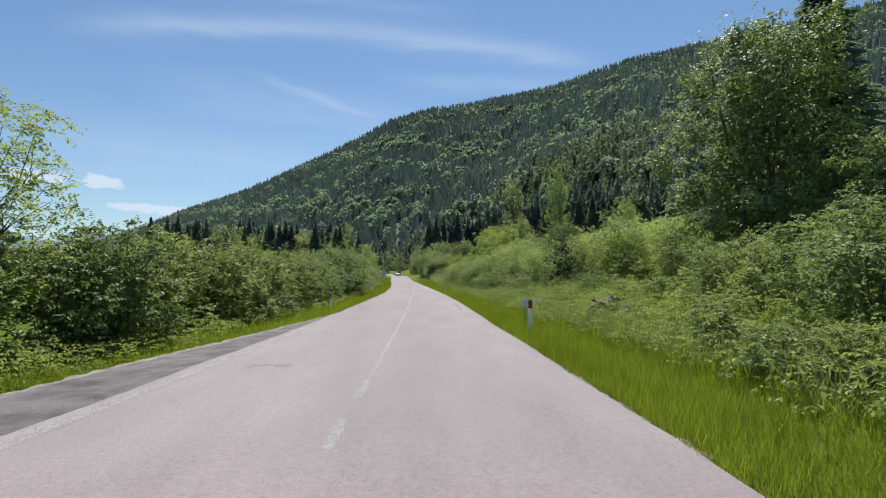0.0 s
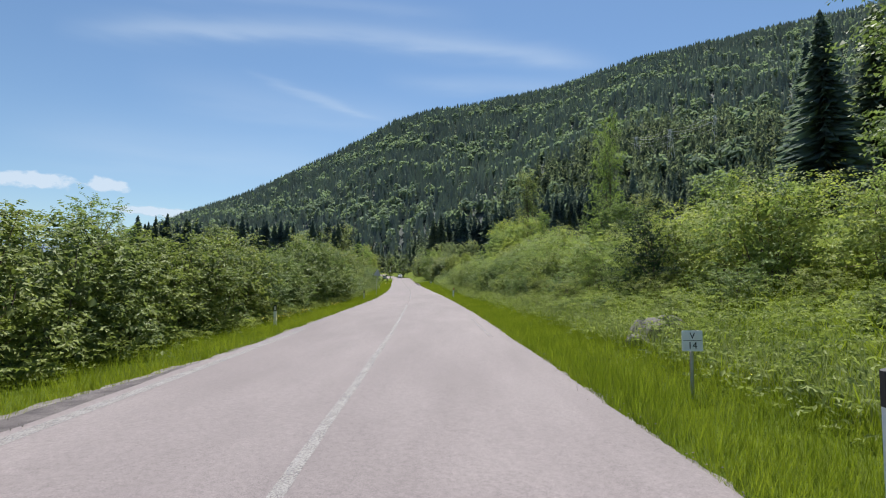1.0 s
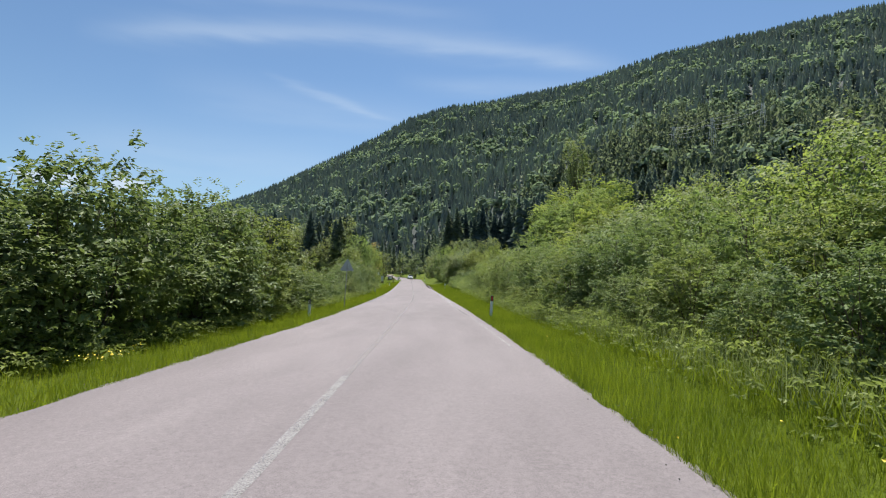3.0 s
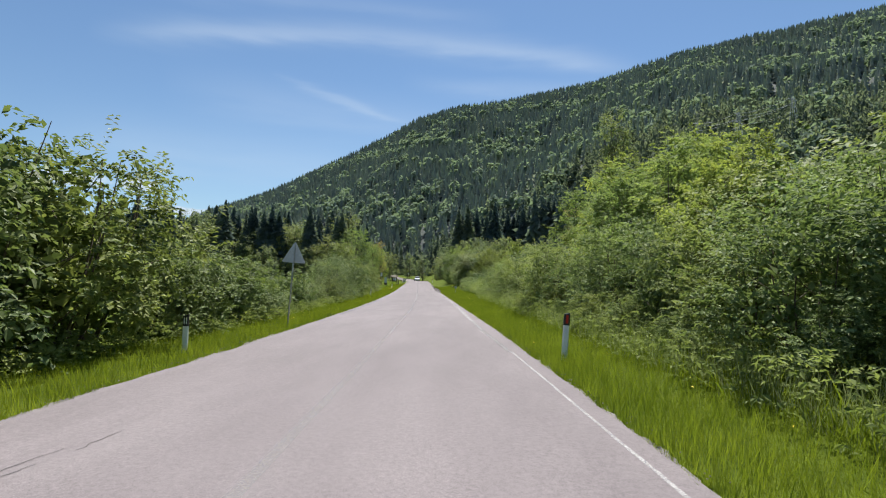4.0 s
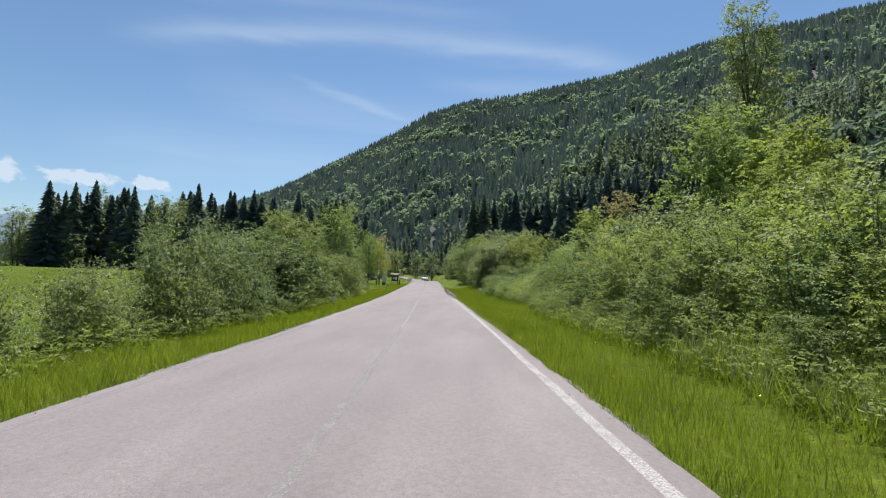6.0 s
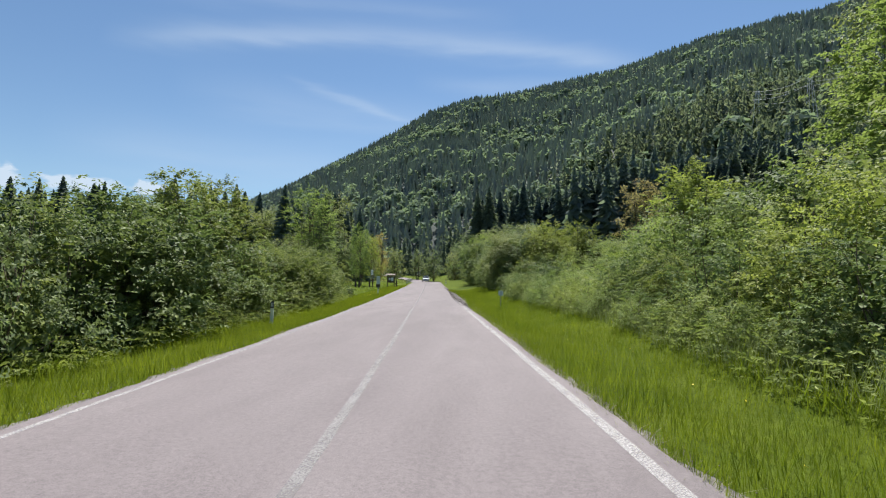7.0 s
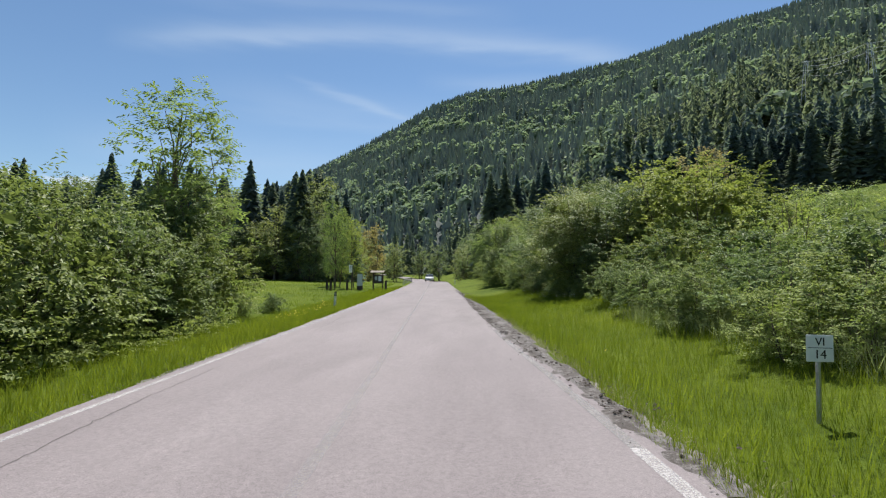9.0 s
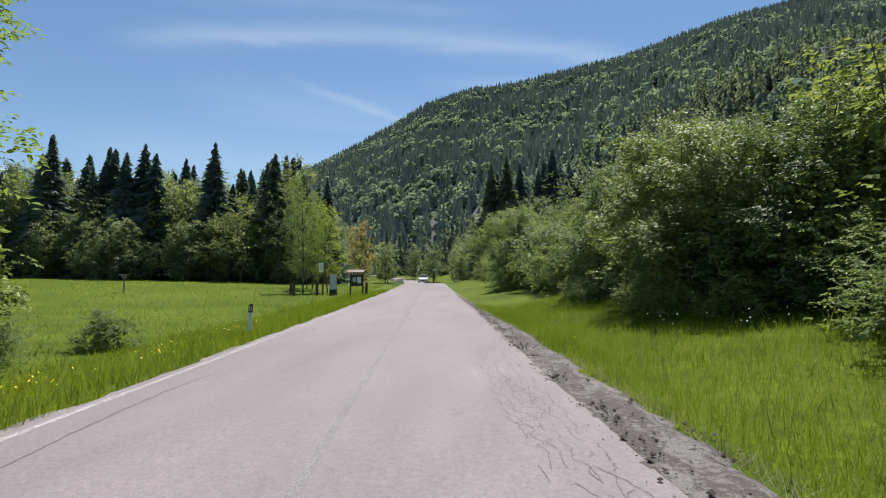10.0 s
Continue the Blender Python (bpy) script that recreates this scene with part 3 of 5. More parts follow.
SHRUB = Kind(3.0, lambda q: plant("shrub", q, 3.2, 1.9, 0.25, 21, 0.78, 820, 7, 0.112, HAZEL, 6, 0.03, ((0, .35, .8, 1), (.95, 1, .9, .55)), shoots=0.2, inner=420,
             label="dense green hazel shrub beside the grass verge", category="shrub", group="roadside shrubs"), (11, 12, 13, 14, 15))
HEDGE = Kind(3.0, lambda q: plant("shrub", q, 3.2, 1.9, 0.2, 22, 0.76, 820, 7, 0.112, HEDGE_LEAF, 6, 0.03, ((0, .35, .8, 1), (.95, 1, .9, .55)), shoots=0.22, inner=620,
             label="dense dark green hedge shrub beside the grass verge", category="shrub", group="roadside shrubs"), (111, 112, 113, 114))
MAPLE = Kind(6.5, lambda q: plant("tree", q, 6.9, 2.3, 0.6, 34, 0.92, 1900, 7, 0.135, HEDGE_LEAF, 3, 0.07, ((0, .3, .7, 1), (.9, 1, .8, .4)), 0.7, shoots=0.2, inner=1100,
             label="dense young maple tree in the hedge", category="tree", group="roadside trees"), (34, 35))
SHRUB_LIGHT = Kind(3.0, lambda q: plant("shrub", q, 3.2, 1.9, 0.2, 24, 0.70, 880, 7, 0.118, ASH, 7, 0.025, ((0, .35, .8, 1), (.95, 1, .85, .5)), 0.6, 0.6, 0.3, inner=500, coarse=True,
                   label="light green bush with fine leaves on the bank", category="shrub", group="roadside shrubs"), (18, 19, 20))
SHRUB_BACK = Kind(3.0, lambda q: plant("shrub", q, 3.2, 1.9, 0.25, 19, 0.82, 600, 7, 0.160, HAZEL, 5, 0.03, ((0, .35, .8, 1), (.9, 1, .8, .4)), 0.75, shoots=0.2, inner=700, coarse=True,
                  label="green hazel shrub higher on the bank", category="shrub", group="shrubs on the bank"), (16, 17))
SHRUB_PALE = Kind(2.5, lambda q: plant("shrub", q, 2.6, 1.7, 0.2, 20, 0.62, 660, 8, 0.125, WILLOW, 7, 0.022, ((0, .35, .8, 1), (.95, 1, .8, .45)), 0.42, shoots=0.4, level=0.5, inner=520, coarse=True,
                  label="greyish green willow shrub on the grassy bank", category="shrub", group="roadside shrubs"), (21, 22, 23))
TALL = Kind(7.6, lambda q: plant("tree", q, 8.0, 2.9, 0.9, 30, 1.10, 2100, 7, 0.145, ASH, 3, 0.08, ((0, .3, .7, 1), (.6, 1, .8, .35)), 0.7, shoots=0.2, inner=900,
            label="young broadleaved tree with light green leaves", category="tree", group="roadside trees"), (31, 32, 33))
SLENDER = Kind(6.9, lambda q: plant("tree", q, 7.5, 1.9, 1.3, 38, 0.74, 800, 9, 0.145, ASH, 1, 0.08, ((0, .25, .6, 1), (.5, 1, .8, .45)), 0.42, 0.7, 0.35,
               label="slender young ash tree with open airy crown", category="tree", group="roadside trees"), (41, 42))
BROAD = Kind(10.5, lambda q: plant("tree", q, 11.0, 5.0, 1.5, 52, 1.85, 5200, 7, 0.21, HEDGE_LEAF, 6, 0.12, ((0, .3, .7, 1), (.8, 1, .85, .4)), 0.75, shoots=0.2, inner=2600, coarse=True,
             label="large spreading broadleaved tree with dark shaded underside", category="tree", group="large trees"), (51, 52))
MID = Kind(5.0, lambda q: plant("tree", q, 5.2, 2.4, 0.4, 24, 1.05, 1500, 7, 0.135, HAZEL, 4, 0.05, ((0, .3, .7, 1), (.85, 1, .85, .4)), 0.75, shoots=0.2, inner=800,
           label="bushy young tree on the overgrown slope", category="tree", group="trees on the slope"), (55, 56, 57))
BIRCH = Kind(19.0, lambda q: plant("tree", q, 20.0, 3.2, 3.0, 60, 1.3, 2200, 7, 0.26, WILLOW, 1, 0.17, ((0, .3, .6, 1), (.75, 1, .7, .25)), 0.65, 0.9, 0.2, inner=240, coarse=True,
             label="tall slender birch tree on the slope", category="tree", group="large trees"), (61,))
FARTREE = Kind(11.5, lambda q: plant("tree", q, 12.0, 4.0, 0.8, 36, 1.5, 900, 5, 0.36, WILLOW, 2, 0.15, ((0, .3, .7, 1), (.75, 1, .8, .3)), 0.8, inner=200, coarse=True,
               label="broadleaved tree at the edge of the wood", category="tree", group="trees at the wood edge"), (71, 72, 73))
RUST = Kind(11.5, lambda q: plant("tree", q, 12.0, 4.4, 1.5, 40, 1.5, 640, 5, 0.45, RUSTY, 2, 0.15, ((0, .3, .7, 1), (.7, 1, .85, .4)), 0.8, inner=150, coarse=True,
            label="broadleaved tree with rusty young leaves", category="tree", group="trees at the wood edge"), (75,))
DARKBUSH = Kind(3.4, lambda q: plant("shrub", q, 3.6, 1.6, 0.15, 26, 0.66, 900, 6, 0.12, CONIFER, 1, 0.05, ((0, .3, .7, 1), (1, .95, .65, .2)), 0.35, shoots=0.2, inner=500, coarse=True,
                label="dark bushy young conifer on the bank", category="shrub"), (87,))
FIR_NEAR = Kind(20.0, lambda q: spruce("spruce", q, 20.0, 4.4, 1500, "tall dark green spruce tree", "spruce trees"), (85, 86))
FIR = Kind(20.0, lambda q: spruce("spruce", q, 20.0, 4.7, 1000, "tall dark green spruce tree", "spruce trees"), (81, 82, 83, 84))


def scatter(kind, rng, s0, s1, step, l0, l1, h0, h1, wide=1.0):
    s = s0
    while s < s1:
        kind.put(s + rng.uniform(-0.3, 0.3) * step, rng.uniform(l0, l1), rng.uniform(h0, h1), wide)
        s += step


def plant_roadside():
    rng = np.random.default_rng(5)
    # hedge on the valley side
    scatter(HEDGE, rng, 6, 22, 2.2, -9.4, -8.6, 3.0, 3.5)
    scatter(HEDGE, rng, 22, 40, 2.1, -8.9, -8.2, 3.2, 3.8)
    SLENDER.put(12, -9.6, 5.6)
    SLENDER.put(27.5, -9.2, 3.9)
    SLENDER.put(19, -9.8, 3.3)
    scatter(HEDGE, rng, 41, 50, 2.1, -9.0, -8.4, 3.0, 3.5, 1.0)
    scatter(HEDGE, rng, 50, 57, 2.2, -9.2, -8.6, 4.2, 4.8, 0.95)
    scatter(HEDGE, rng, 58, 66, 2.1, -9.0, -8.4, 4.7, 5.3, 0.9)
    scatter(HEDGE, rng, 67, 76, 2.1, -9.0, -8.2, 2.5, 2.9, 1.15)
    HEDGE.put(82.0, -8.2, 2.4, 1.1)
    SHRUB_PALE.put(77.2, -7.6, 1.2)
    SHRUB_PALE.put(78.6, -8.4, 1.4)
    scatter(SHRUB_PALE, rng, 85, 92, 2.2, -8.4, -7.6, 1.6, 2.2)
    scatter(SHRUB_PALE, rng, 92, 99, 1.9, -8.6, -7.8, 3.0, 3.6, 0.8)
    scatter(HEDGE, rng, 99, 106, 2.0, -9.4, -8.8, 3.4, 4.2)
    MAPLE.put(108.4, -9.5, 5.6, 1.1)
    MAPLE.put(111.4, -9.6, 5.6, 0.95)
    HEDGE.put(107.6, -8.8, 2.8)
    HEDGE.put(104.4, -8.7, 4.2)
    scatter(HEDGE, rng, 109.5, 118, 2.0, -8.8, -8.2, 2.9, 3.3, 0.95)
    scatter(HEDGE, rng, 118, 128, 2.0, -8.8, -8.2, 3.4, 3.9, 0.9)
    SLENDER.put(135.6, -10.7, 9.0, 1.2)
    HEDGE.put(129.5, -9.0, 3.0)
    scatter(HEDGE, rng, 127.5, 136, 1.8, -9.6, -8.8, 3.0, 3.6, 0.95)
    scatter(HEDGE, rng, 128, 136, 2.4, -11.8, -10.8, 3.6, 4.2)
    MAPLE.put(133.6, -10.0, 5.4, 0.9)
    HEDGE.put(138.9, -7.9, 0.95, 1.25)
    SHRUB_PALE.put(136.2, -8.3, 1.0, 0.9)
    # bank on the hill side: weeds and low shrubs, then a thicket with open meadow above it
    BROAD.put(24.3, 16.2, 11.6, 0.92)
    for s, l, h in ((57, 36, 19), (66, 42, 19), (62, 46, 20), (75, 53, 15), (36, 29, 22)):
        FIR_NEAR.put(s, l, h)
    DARKBUSH.put(33.2, 8.8, 3.7, 1.25)
    scatter(HEDGE, rng, 4, 12, 2.0, 4.9, 5.8, 0.7, 1.0, 1.3)
    scatter(SHRUB, rng, 6, 16, 2.3, 7.6, 9.2, 1.7, 2.4, 1.1)
    scatter(SHRUB, rng, 27, 44, 2.9, 5.4, 6.8, 0.5, 0.9, 1.5)
    scatter(SHRUB, rng, 18, 34, 3.0, 8.0, 9.8, 0.7, 1.2, 1.4)
    scatter(SHRUB, rng, 13, 23, 2.4, 10.0, 12.0, 1.3, 1.9, 1.2)
    scatter(SHRUB_LIGHT, rng, 25, 40, 1.8, 10.8, 13.0, 2.8, 3.8, 1.1)
    scatter(SHRUB_BACK, rng, 18, 30, 3.0, 14.0, 16.5, 2.2, 3.0, 1.1)
    TALL.put(36, 13.5, 4.6)
    TALL.put(43.5, 11.4, 5.0)
    SLENDER.put(46.5, 12, 10.3, 0.5)
    scatter(SHRUB_LIGHT, rng, 35, 47, 1.8, 8.4, 10.6, 2.4, 3.2, 1.1)
    scatter(SHRUB, rng, 36, 46, 2.4, 6.4, 7.8, 1.0, 1.5, 1.2)
    scatter(SHRUB, rng, 45, 60, 2.6, 7.2, 8.6, 2.4, 3.2)
    scatter(SHRUB_LIGHT, rng, 46, 62, 2.4, 9.4, 11.4, 3.4, 4.4)
    scatter(SHRUB, rng, 45, 58, 2.3, 5.6, 6.6, 1.2, 1.9, 1.1)
    scatter(SHRUB, rng, 58, 80, 2.5, 6.0, 7.0, 2.3, 3.1)
    scatter(SHRUB_LIGHT, rng, 59, 80, 2.6, 8.0, 9.4, 3.2, 4.2)
    scatter(SHRUB_BACK, rng, 60, 80, 4.0, 10.5, 12.5, 3.8, 4.6)
    scatter(SHRUB, rng, 80, 98, 2.6, 6.2, 7.2, 1.8, 2.6)
    scatter(SHRUB_LIGHT, rng, 80, 98, 2.8, 8.2, 9.8, 2.5, 3.2)
    scatter(SHRUB_BACK, rng, 82, 98, 4.2, 10.6, 12.4, 2.8, 3.4)
    scatter(SHRUB, rng, 58, 98, 3.1, 5.0, 5.7, 0.8, 1.4, 1.1)
    for s, l, h in ((66, 9.5, 5.0), (71, 10.2, 6.2), (75.5, 9.8, 6.2), (79, 10.6, 6.6), (74, 12.5, 7.0), (82, 12, 8.0), (86.7, 17.7, 8.0), (93, 12.5, 4.4), (98, 16, 6.5), (104.7, 16.3, 9.0)):
        TALL.put(s, l, h)
    scatter(MID, rng, 63, 79, 5.0, 12.5, 15.0, 3.8, 4.8)
    scatter(MID, rng, 84, 104, 4.4, 14.0, 18.0, 3.0, 4.2)
    BIRCH.put(112, 22.5, 18.0)
    scatter(SHRUB, rng, 98, 107, 2.2, 6.4, 7.2, 1.8, 2.4)
    scatter(SHRUB_LIGHT, rng, 98, 108, 2.4, 8.2, 9.6, 2.8, 3.4)
    scatter(SHRUB_BACK, rng, 98, 112, 2.6, 10.6, 12.4, 3.4, 4.2)
    TALL.put(109, 10.6, 4.8, 1.2)
    scatter(SHRUB_LIGHT, rng, 98, 123, 2.0, 5.4, 6.2, 0.8, 1.3, 1.3)
    for s, l, h in ((110, 13.5, 1.9), (113, 15.5, 1.7), (116, 12.8, 2.1), (120, 14.6, 2.4), (108, 16.0, 2.4), (119, 11.6, 2.5), (123, 12.6, 2.9), (127, 14.5, 2.6), (131, 16.5, 2.4)):
        SHRUB_LIGHT.put(s, l, h, 1.2)
    scatter(SHRUB_LIGHT, rng, 107, 121, 1.9, 6.5, 7.6, 1.2, 1.8, 1.3)
    scatter(SHRUB_LIGHT, rng, 111, 121, 2.4, 8.6, 10.4, 1.4, 2.0, 1.3)
    for s, l, h in ((136.5, 10.5, 5.5), (139.5, 11.7, 5.3), (133.3, 10.2, 4.6), (138.0, 14.1, 5.0)):
        MID.put(s, l, h, 1.05)
    scatter(SHRUB, rng, 121, 134, 2.2, 5.9, 6.8, 1.1, 1.7, 1.2)
    scatter(HEDGE, rng, 122, 136, 2.6, 7.6, 8.6, 1.8, 2.5, 1.1)
    scatter(SHRUB_LIGHT, rng, 129, 136, 2.6, 9.0, 11.0, 2.0, 2.8)
    SLENDER.put(118.6, 13.5, 2.6, 1.2)
    for s, l, h in ((124, 16.5, 1.6), (132, 19, 2.2), (141, 22, 2.6), (150, 26, 2.4), (117, 19, 1.4), (158, 31, 3.0)):
        SHRUB_LIGHT.put(s, l, h, 1.1)
    FARTREE.put(228, 84, 17.0, 1.2)
    FARTREE.put(236, 100, 14.0, 1.1)
    BROAD.put(149, 8.3, 5.9, 1.1)
    BROAD.put(154, 9.4, 5.0, 1.1)
    BROAD.put(140.6, 7.6, 5.0, 1.1)
    BROAD.put(142.5, 7.8, 5.7, 1.05)
    BROAD.put(146, 11.0, 6.2, 1.15)
    BROAD.put(138.5, 9.4, 4.8, 1.2)
    scatter(SHRUB_BACK, rng, 140, 162, 4.0, 16.0, 18.0, 2.0, 2.8, 1.2)
    scatter(SHRUB_BACK, rng, 138, 160, 1.9, 14.5, 16.5, 2.8, 3.8, 1.4)
    scatter(SHRUB_BACK, rng, 138, 151, 1.4, 6.5, 7.6, 0.7, 1.1, 1.4)
    scatter(SHRUB_BACK, rng, 137, 151, 1.7, 8.0, 10.0, 1.0, 1.6, 1.4)
    scatter(SHRUB, rng, 150.5, 162, 2.1, 7.2, 8.4, 2.2, 3.0, 1.1)
    scatter(SHRUB_BACK, rng, 140, 160, 2.0, 11.5, 12.6, 2.0, 2.8, 1.3)
    scatter(SHRUB, rng, 166.5, 174, 2.4, 6.8, 7.6, 2.4, 3.2, 1.1)
    SHRUB.put(135.5, 8.6, 1.7)
    scatter(SHRUB_BACK, rng, 159, 167, 2.4, 8.4, 9.6, 4.4, 5.2)
    BROAD.put(170, 7.4, 6.6, 0.85)
    scatter(SHRUB_BACK, rng, 172, 214, 3.2, 7.4, 10, 3.2, 4.6)
    for s, l, h in ((180, 9.5, 7.0), (192, 11, 8.5), (204, 10, 9.0), (216, 9, 7.5)):
        TALL.put(s, l, h)


def plant_woods():
    rng = np.random.default_rng(6)
    # wood behind the meadow
    for i in range(150):
        FIR.put(205 + rng.uniform(0, 30), -17 - 78 * rng.uniform(0, 1), rng.uniform(14, 23), rng.uniform(0.85, 1.25))
    for i in range(40):
        FARTREE.put(204 + rng.uniform(0, 14), -15 - 85 * rng.uniform(0, 1), 8 + 8 * rng.uniform(0, 1) ** 1.3)
    for i in range(30):
        FARTREE.put(200 + rng.uniform(0, 6), -16 - 66 * rng.uniform(0, 1), rng.uniform(5, 12), 1.1)
    for i in range(26):
        FARTREE.put(207 + rng.uniform(0, 16), -16 - 74 * rng.uniform(0, 1), rng.uniform(14, 21), 0.85)
    for i in range(26):
        FARTREE.put(225 + rng.uniform(0, 25), -92 - 140 * rng.uniform(0, 1), rng.uniform(8, 13))
    for l, h, s in ((-11.6, 9.5, 174), (-12.4, 9, 181), (-9.7, 8.0, 176), (-14, 8, 186)):
        SLENDER.put(s, l, h, 0.75)
    # wood above the road
    for i in range(120):
        f = rng.uniform(0, 1)
        FIR.put(206 + 34 * (1 - f) + 14 * rng.uniform(0, 1), 24 + 68 * f + rng.uniform(-3, 6), rng.uniform(15, 24) * (1 - 0.32 * f), rng.uniform(0.85, 1.25))
    for i in range(26):
        FIR.put(236 + rng.uniform(0, 30), rng.uniform(13, 27), rng.uniform(20, 26))
    for i in range(12):
        FARTREE.put(205 + rng.uniform(0, 40), 12 + rng.uniform(0, 16), rng.uniform(7, 12))
    RUST.put(202, 46, 12.5, 1.3)
    FARTREE.put(212, 92, 13, 1.2)
    FARTREE.put(196, 88, 11, 1.1)
    RUST.put(250, -17, 15, 0.8)
    for s, l, h in ((226, 15, 12), (240, 11, 13), (252, 17, 14), (262, 8, 10), (276, 13, 14), (300, 1, 12), (292, -14, 13), (312, 12, 15), (320, -6, 13), (246, -24, 11), (268, -20, 12)):
        FARTREE.put(s, l, h, 1.1)
    for i in range(14):
        FARTREE.put(262 + rng.uniform(0, 60), rng.uniform(-40, -16), rng.uniform(8, 13))
    for i in range(16):
        FARTREE.put(245 + rng.uniform(0, 90), rng.uniform(6, 22), rng.uniform(6, 12))
    spots = [(330 + rng.uniform(0, 60), rng.uniform(-70, 40), rng.uniform(18, 25)) for i in range(40)]
    spots += [(235 + rng.uniform(0, 30), -95 - 130 * rng.uniform(0, 1), rng.uniform(14, 19)) for i in range(24)]
    spruce_wood("spruce_wood", spots, "dark spruce wood at the far end of the valley")
    spots = [(228 + rng.uniform(0, 50), 92 + rng.uniform(0, 75), rng.uniform(11, 17)) for i in range(110)]
    spots += [(225 + 30 * rng.uniform(0, 1), 30 + 75 * rng.uniform(0, 1), rng.uniform(19, 26)) for i in range(70)]
    spruce_wood("spruce_wood", spots, "dense dark spruce wood at the foot of the hill")


def spruce_wood(name, spots, label):
    """A far stand of spruces that nobody could count."""
    rng = np.random.default_rng(17)
    V, F, n = [], [], 0
    for s, l, h in spots:
        x, y = plan(s, l)
        v, f = spruce_arrays(rng, h, h * 0.23, 200)
        V.append(v + np.array([float(x), float(y), float(land(x, y)) - 0.3]))
        F.append(f + n)
        n += len(v)
    tagged(new(name, mesh_of(name, np.concatenate(V), np.concatenate(F), SPRUCE)), label, "forest", "", "stuff")


def far_woods():
    """The hill's forest: thousands of spruces and broadleaved crowns in two objects."""
    rng = np.random.default_rng(7)
    n = 25000
    b = rng.uniform(-42, 52, n)
    far, foot = np.interp(b, HILL[:, 0], HILL[:, 1]), np.interp(b, HILL[:, 0], HILL[:, 3])
    u = rng.uniform(0, 1, n) ** 0.62 * 1.03 - 0.01
    d = foot + (far - foot) * u
    x, y = d * np.sin(np.radians(b)), d * np.cos(np.radians(b))
    z = land(x, y)
    mix = swell(x, y, 60.0) + 0.7 * swell(x + 300, y, 21.0) + rng.normal(size=n) * 0.5 + 0.25 - 0.5 * np.clip(u * 3 - 2.2, 0, 1)
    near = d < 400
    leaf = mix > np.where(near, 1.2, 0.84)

    def forest(name, pick, shapes, h0, h1, mat, label, smooth=False):
        V, F, k = [], [], 0
        for i in np.nonzero(pick)[0]:
            v, f = shapes[5 * int(near[i]) + i % 5]
            h = rng.uniform(h0, h1) * (1.1 if near[i] else 0.82)
            a = rng.uniform(0, 6.28)
            c, q = math.cos(a) * h, math.sin(a) * h
            V.append(np.stack([v[:, 0] * c - v[:, 1] * q + x[i], v[:, 0] * q + v[:, 1] * c + y[i], v[:, 2] * h + z[i] - 0.5], -1))
            F.append(f + k)
            k += len(v)
        tagged(new(name, mesh_of(name, np.concatenate(V), np.concatenate(F), mat, smooth)), label, "forest", "", "stuff")

    def cone_tree(r2):
        V, F, n = [], [], 0
        for r, z0, z1 in ((0.205, 0.05, 0.34), (0.165, 0.24, 0.55), (0.125, 0.44, 0.77), (0.075, 0.66, 1.04)):
            a = np.arange(6) * math.pi / 3 + r2.uniform(0, 1)
            rr = r * r2.uniform(0.75, 1.25, 6)
            V += [np.stack([rr * np.cos(a), rr * np.sin(a), z0 + r2.normal(size=6) * 0.03], -1), np.array([[0, 0, z1]])]
            F.append(np.stack([n + np.arange(6), n + (np.arange(6) + 1) % 6, np.full(6, n + 6)], -1))
            n += 7
        return np.concatenate(V), np.concatenate(F)

    def clumps(r2, m, size):
        way = unit(r2.normal(size=(m, 3)))
        way[:, 2] = np.abs(way[:, 2]) * 1.1 - 0.3
        c = way * np.array([0.36, 0.36, 0.42]) * r2.uniform(0.7, 1.05, m)[:, None] + [0, 0, 0.5]
        return leaf_quads(c, way * 0.6 + [0, 0, 0.6] + r2.normal(size=(m, 3)) * 0.35, r2.normal(size=(m, 3)), size * r2.uniform(0.7, 1.3, m), 0.85, True)

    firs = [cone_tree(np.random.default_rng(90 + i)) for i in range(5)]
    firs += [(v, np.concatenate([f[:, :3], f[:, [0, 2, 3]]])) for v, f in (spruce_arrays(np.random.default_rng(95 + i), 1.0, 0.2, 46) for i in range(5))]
    round_crowns = [clumps(np.random.default_rng(120 + i), 38, 0.34) for i in range(5)] + [clumps(np.random.default_rng(125 + i), 80, 0.22) for i in range(5)]
    # spruces beyond 400 m take the colour with haze painted in
    forest("spruce_forest", ~leaf & ~near, firs, 12, 22, SPRUCE_HAZED, "dark spruce forest covering the hillside")
    forest("spruce_forest", ~leaf & near, firs, 13, 22, SPRUCE, "dark spruces at the foot of the hillside")
    forest("broadleaf_forest", leaf, round_crowns, 13, 20, BEECH_HAZED, "light green broadleaved trees among the spruces on the hillside")


def blades(name, rng, s, l, h0, h1, width, mat, label, lean=0.75):
    """Grass: one leaning blade for each place."""
    n = len(s)
    x, y = plan(s, l)
    z = land(x, y) - 0.02
    h = rng.uniform(h0, h1, n) * (0.75 + 0.5 * (swell(x, y, 1.3) * 0.5 + 0.5))
    a = rng.uniform(0, 6.28, n)
    w = width * rng.uniform(0.6, 1.3, n)
    base = np.stack([x, y, z], -1)
    side = np.stack([np.cos(a), np.sin(a), np.zeros(n)], -1) * w[:, None] * 0.5
    tip = base + np.stack([-np.sin(a) * h * lean * rng.normal(size=n), np.cos(a) * h * lean * rng.normal(size=n), h], -1)
    V = np.stack([base - side, base + side, tip], 1).reshape(-1, 3)
    ob = new(name, mesh_of(name, V, np.arange(3 * n).reshape(-1, 3), mat))
    return tagged(ob, label, "grass", "", "stuff")


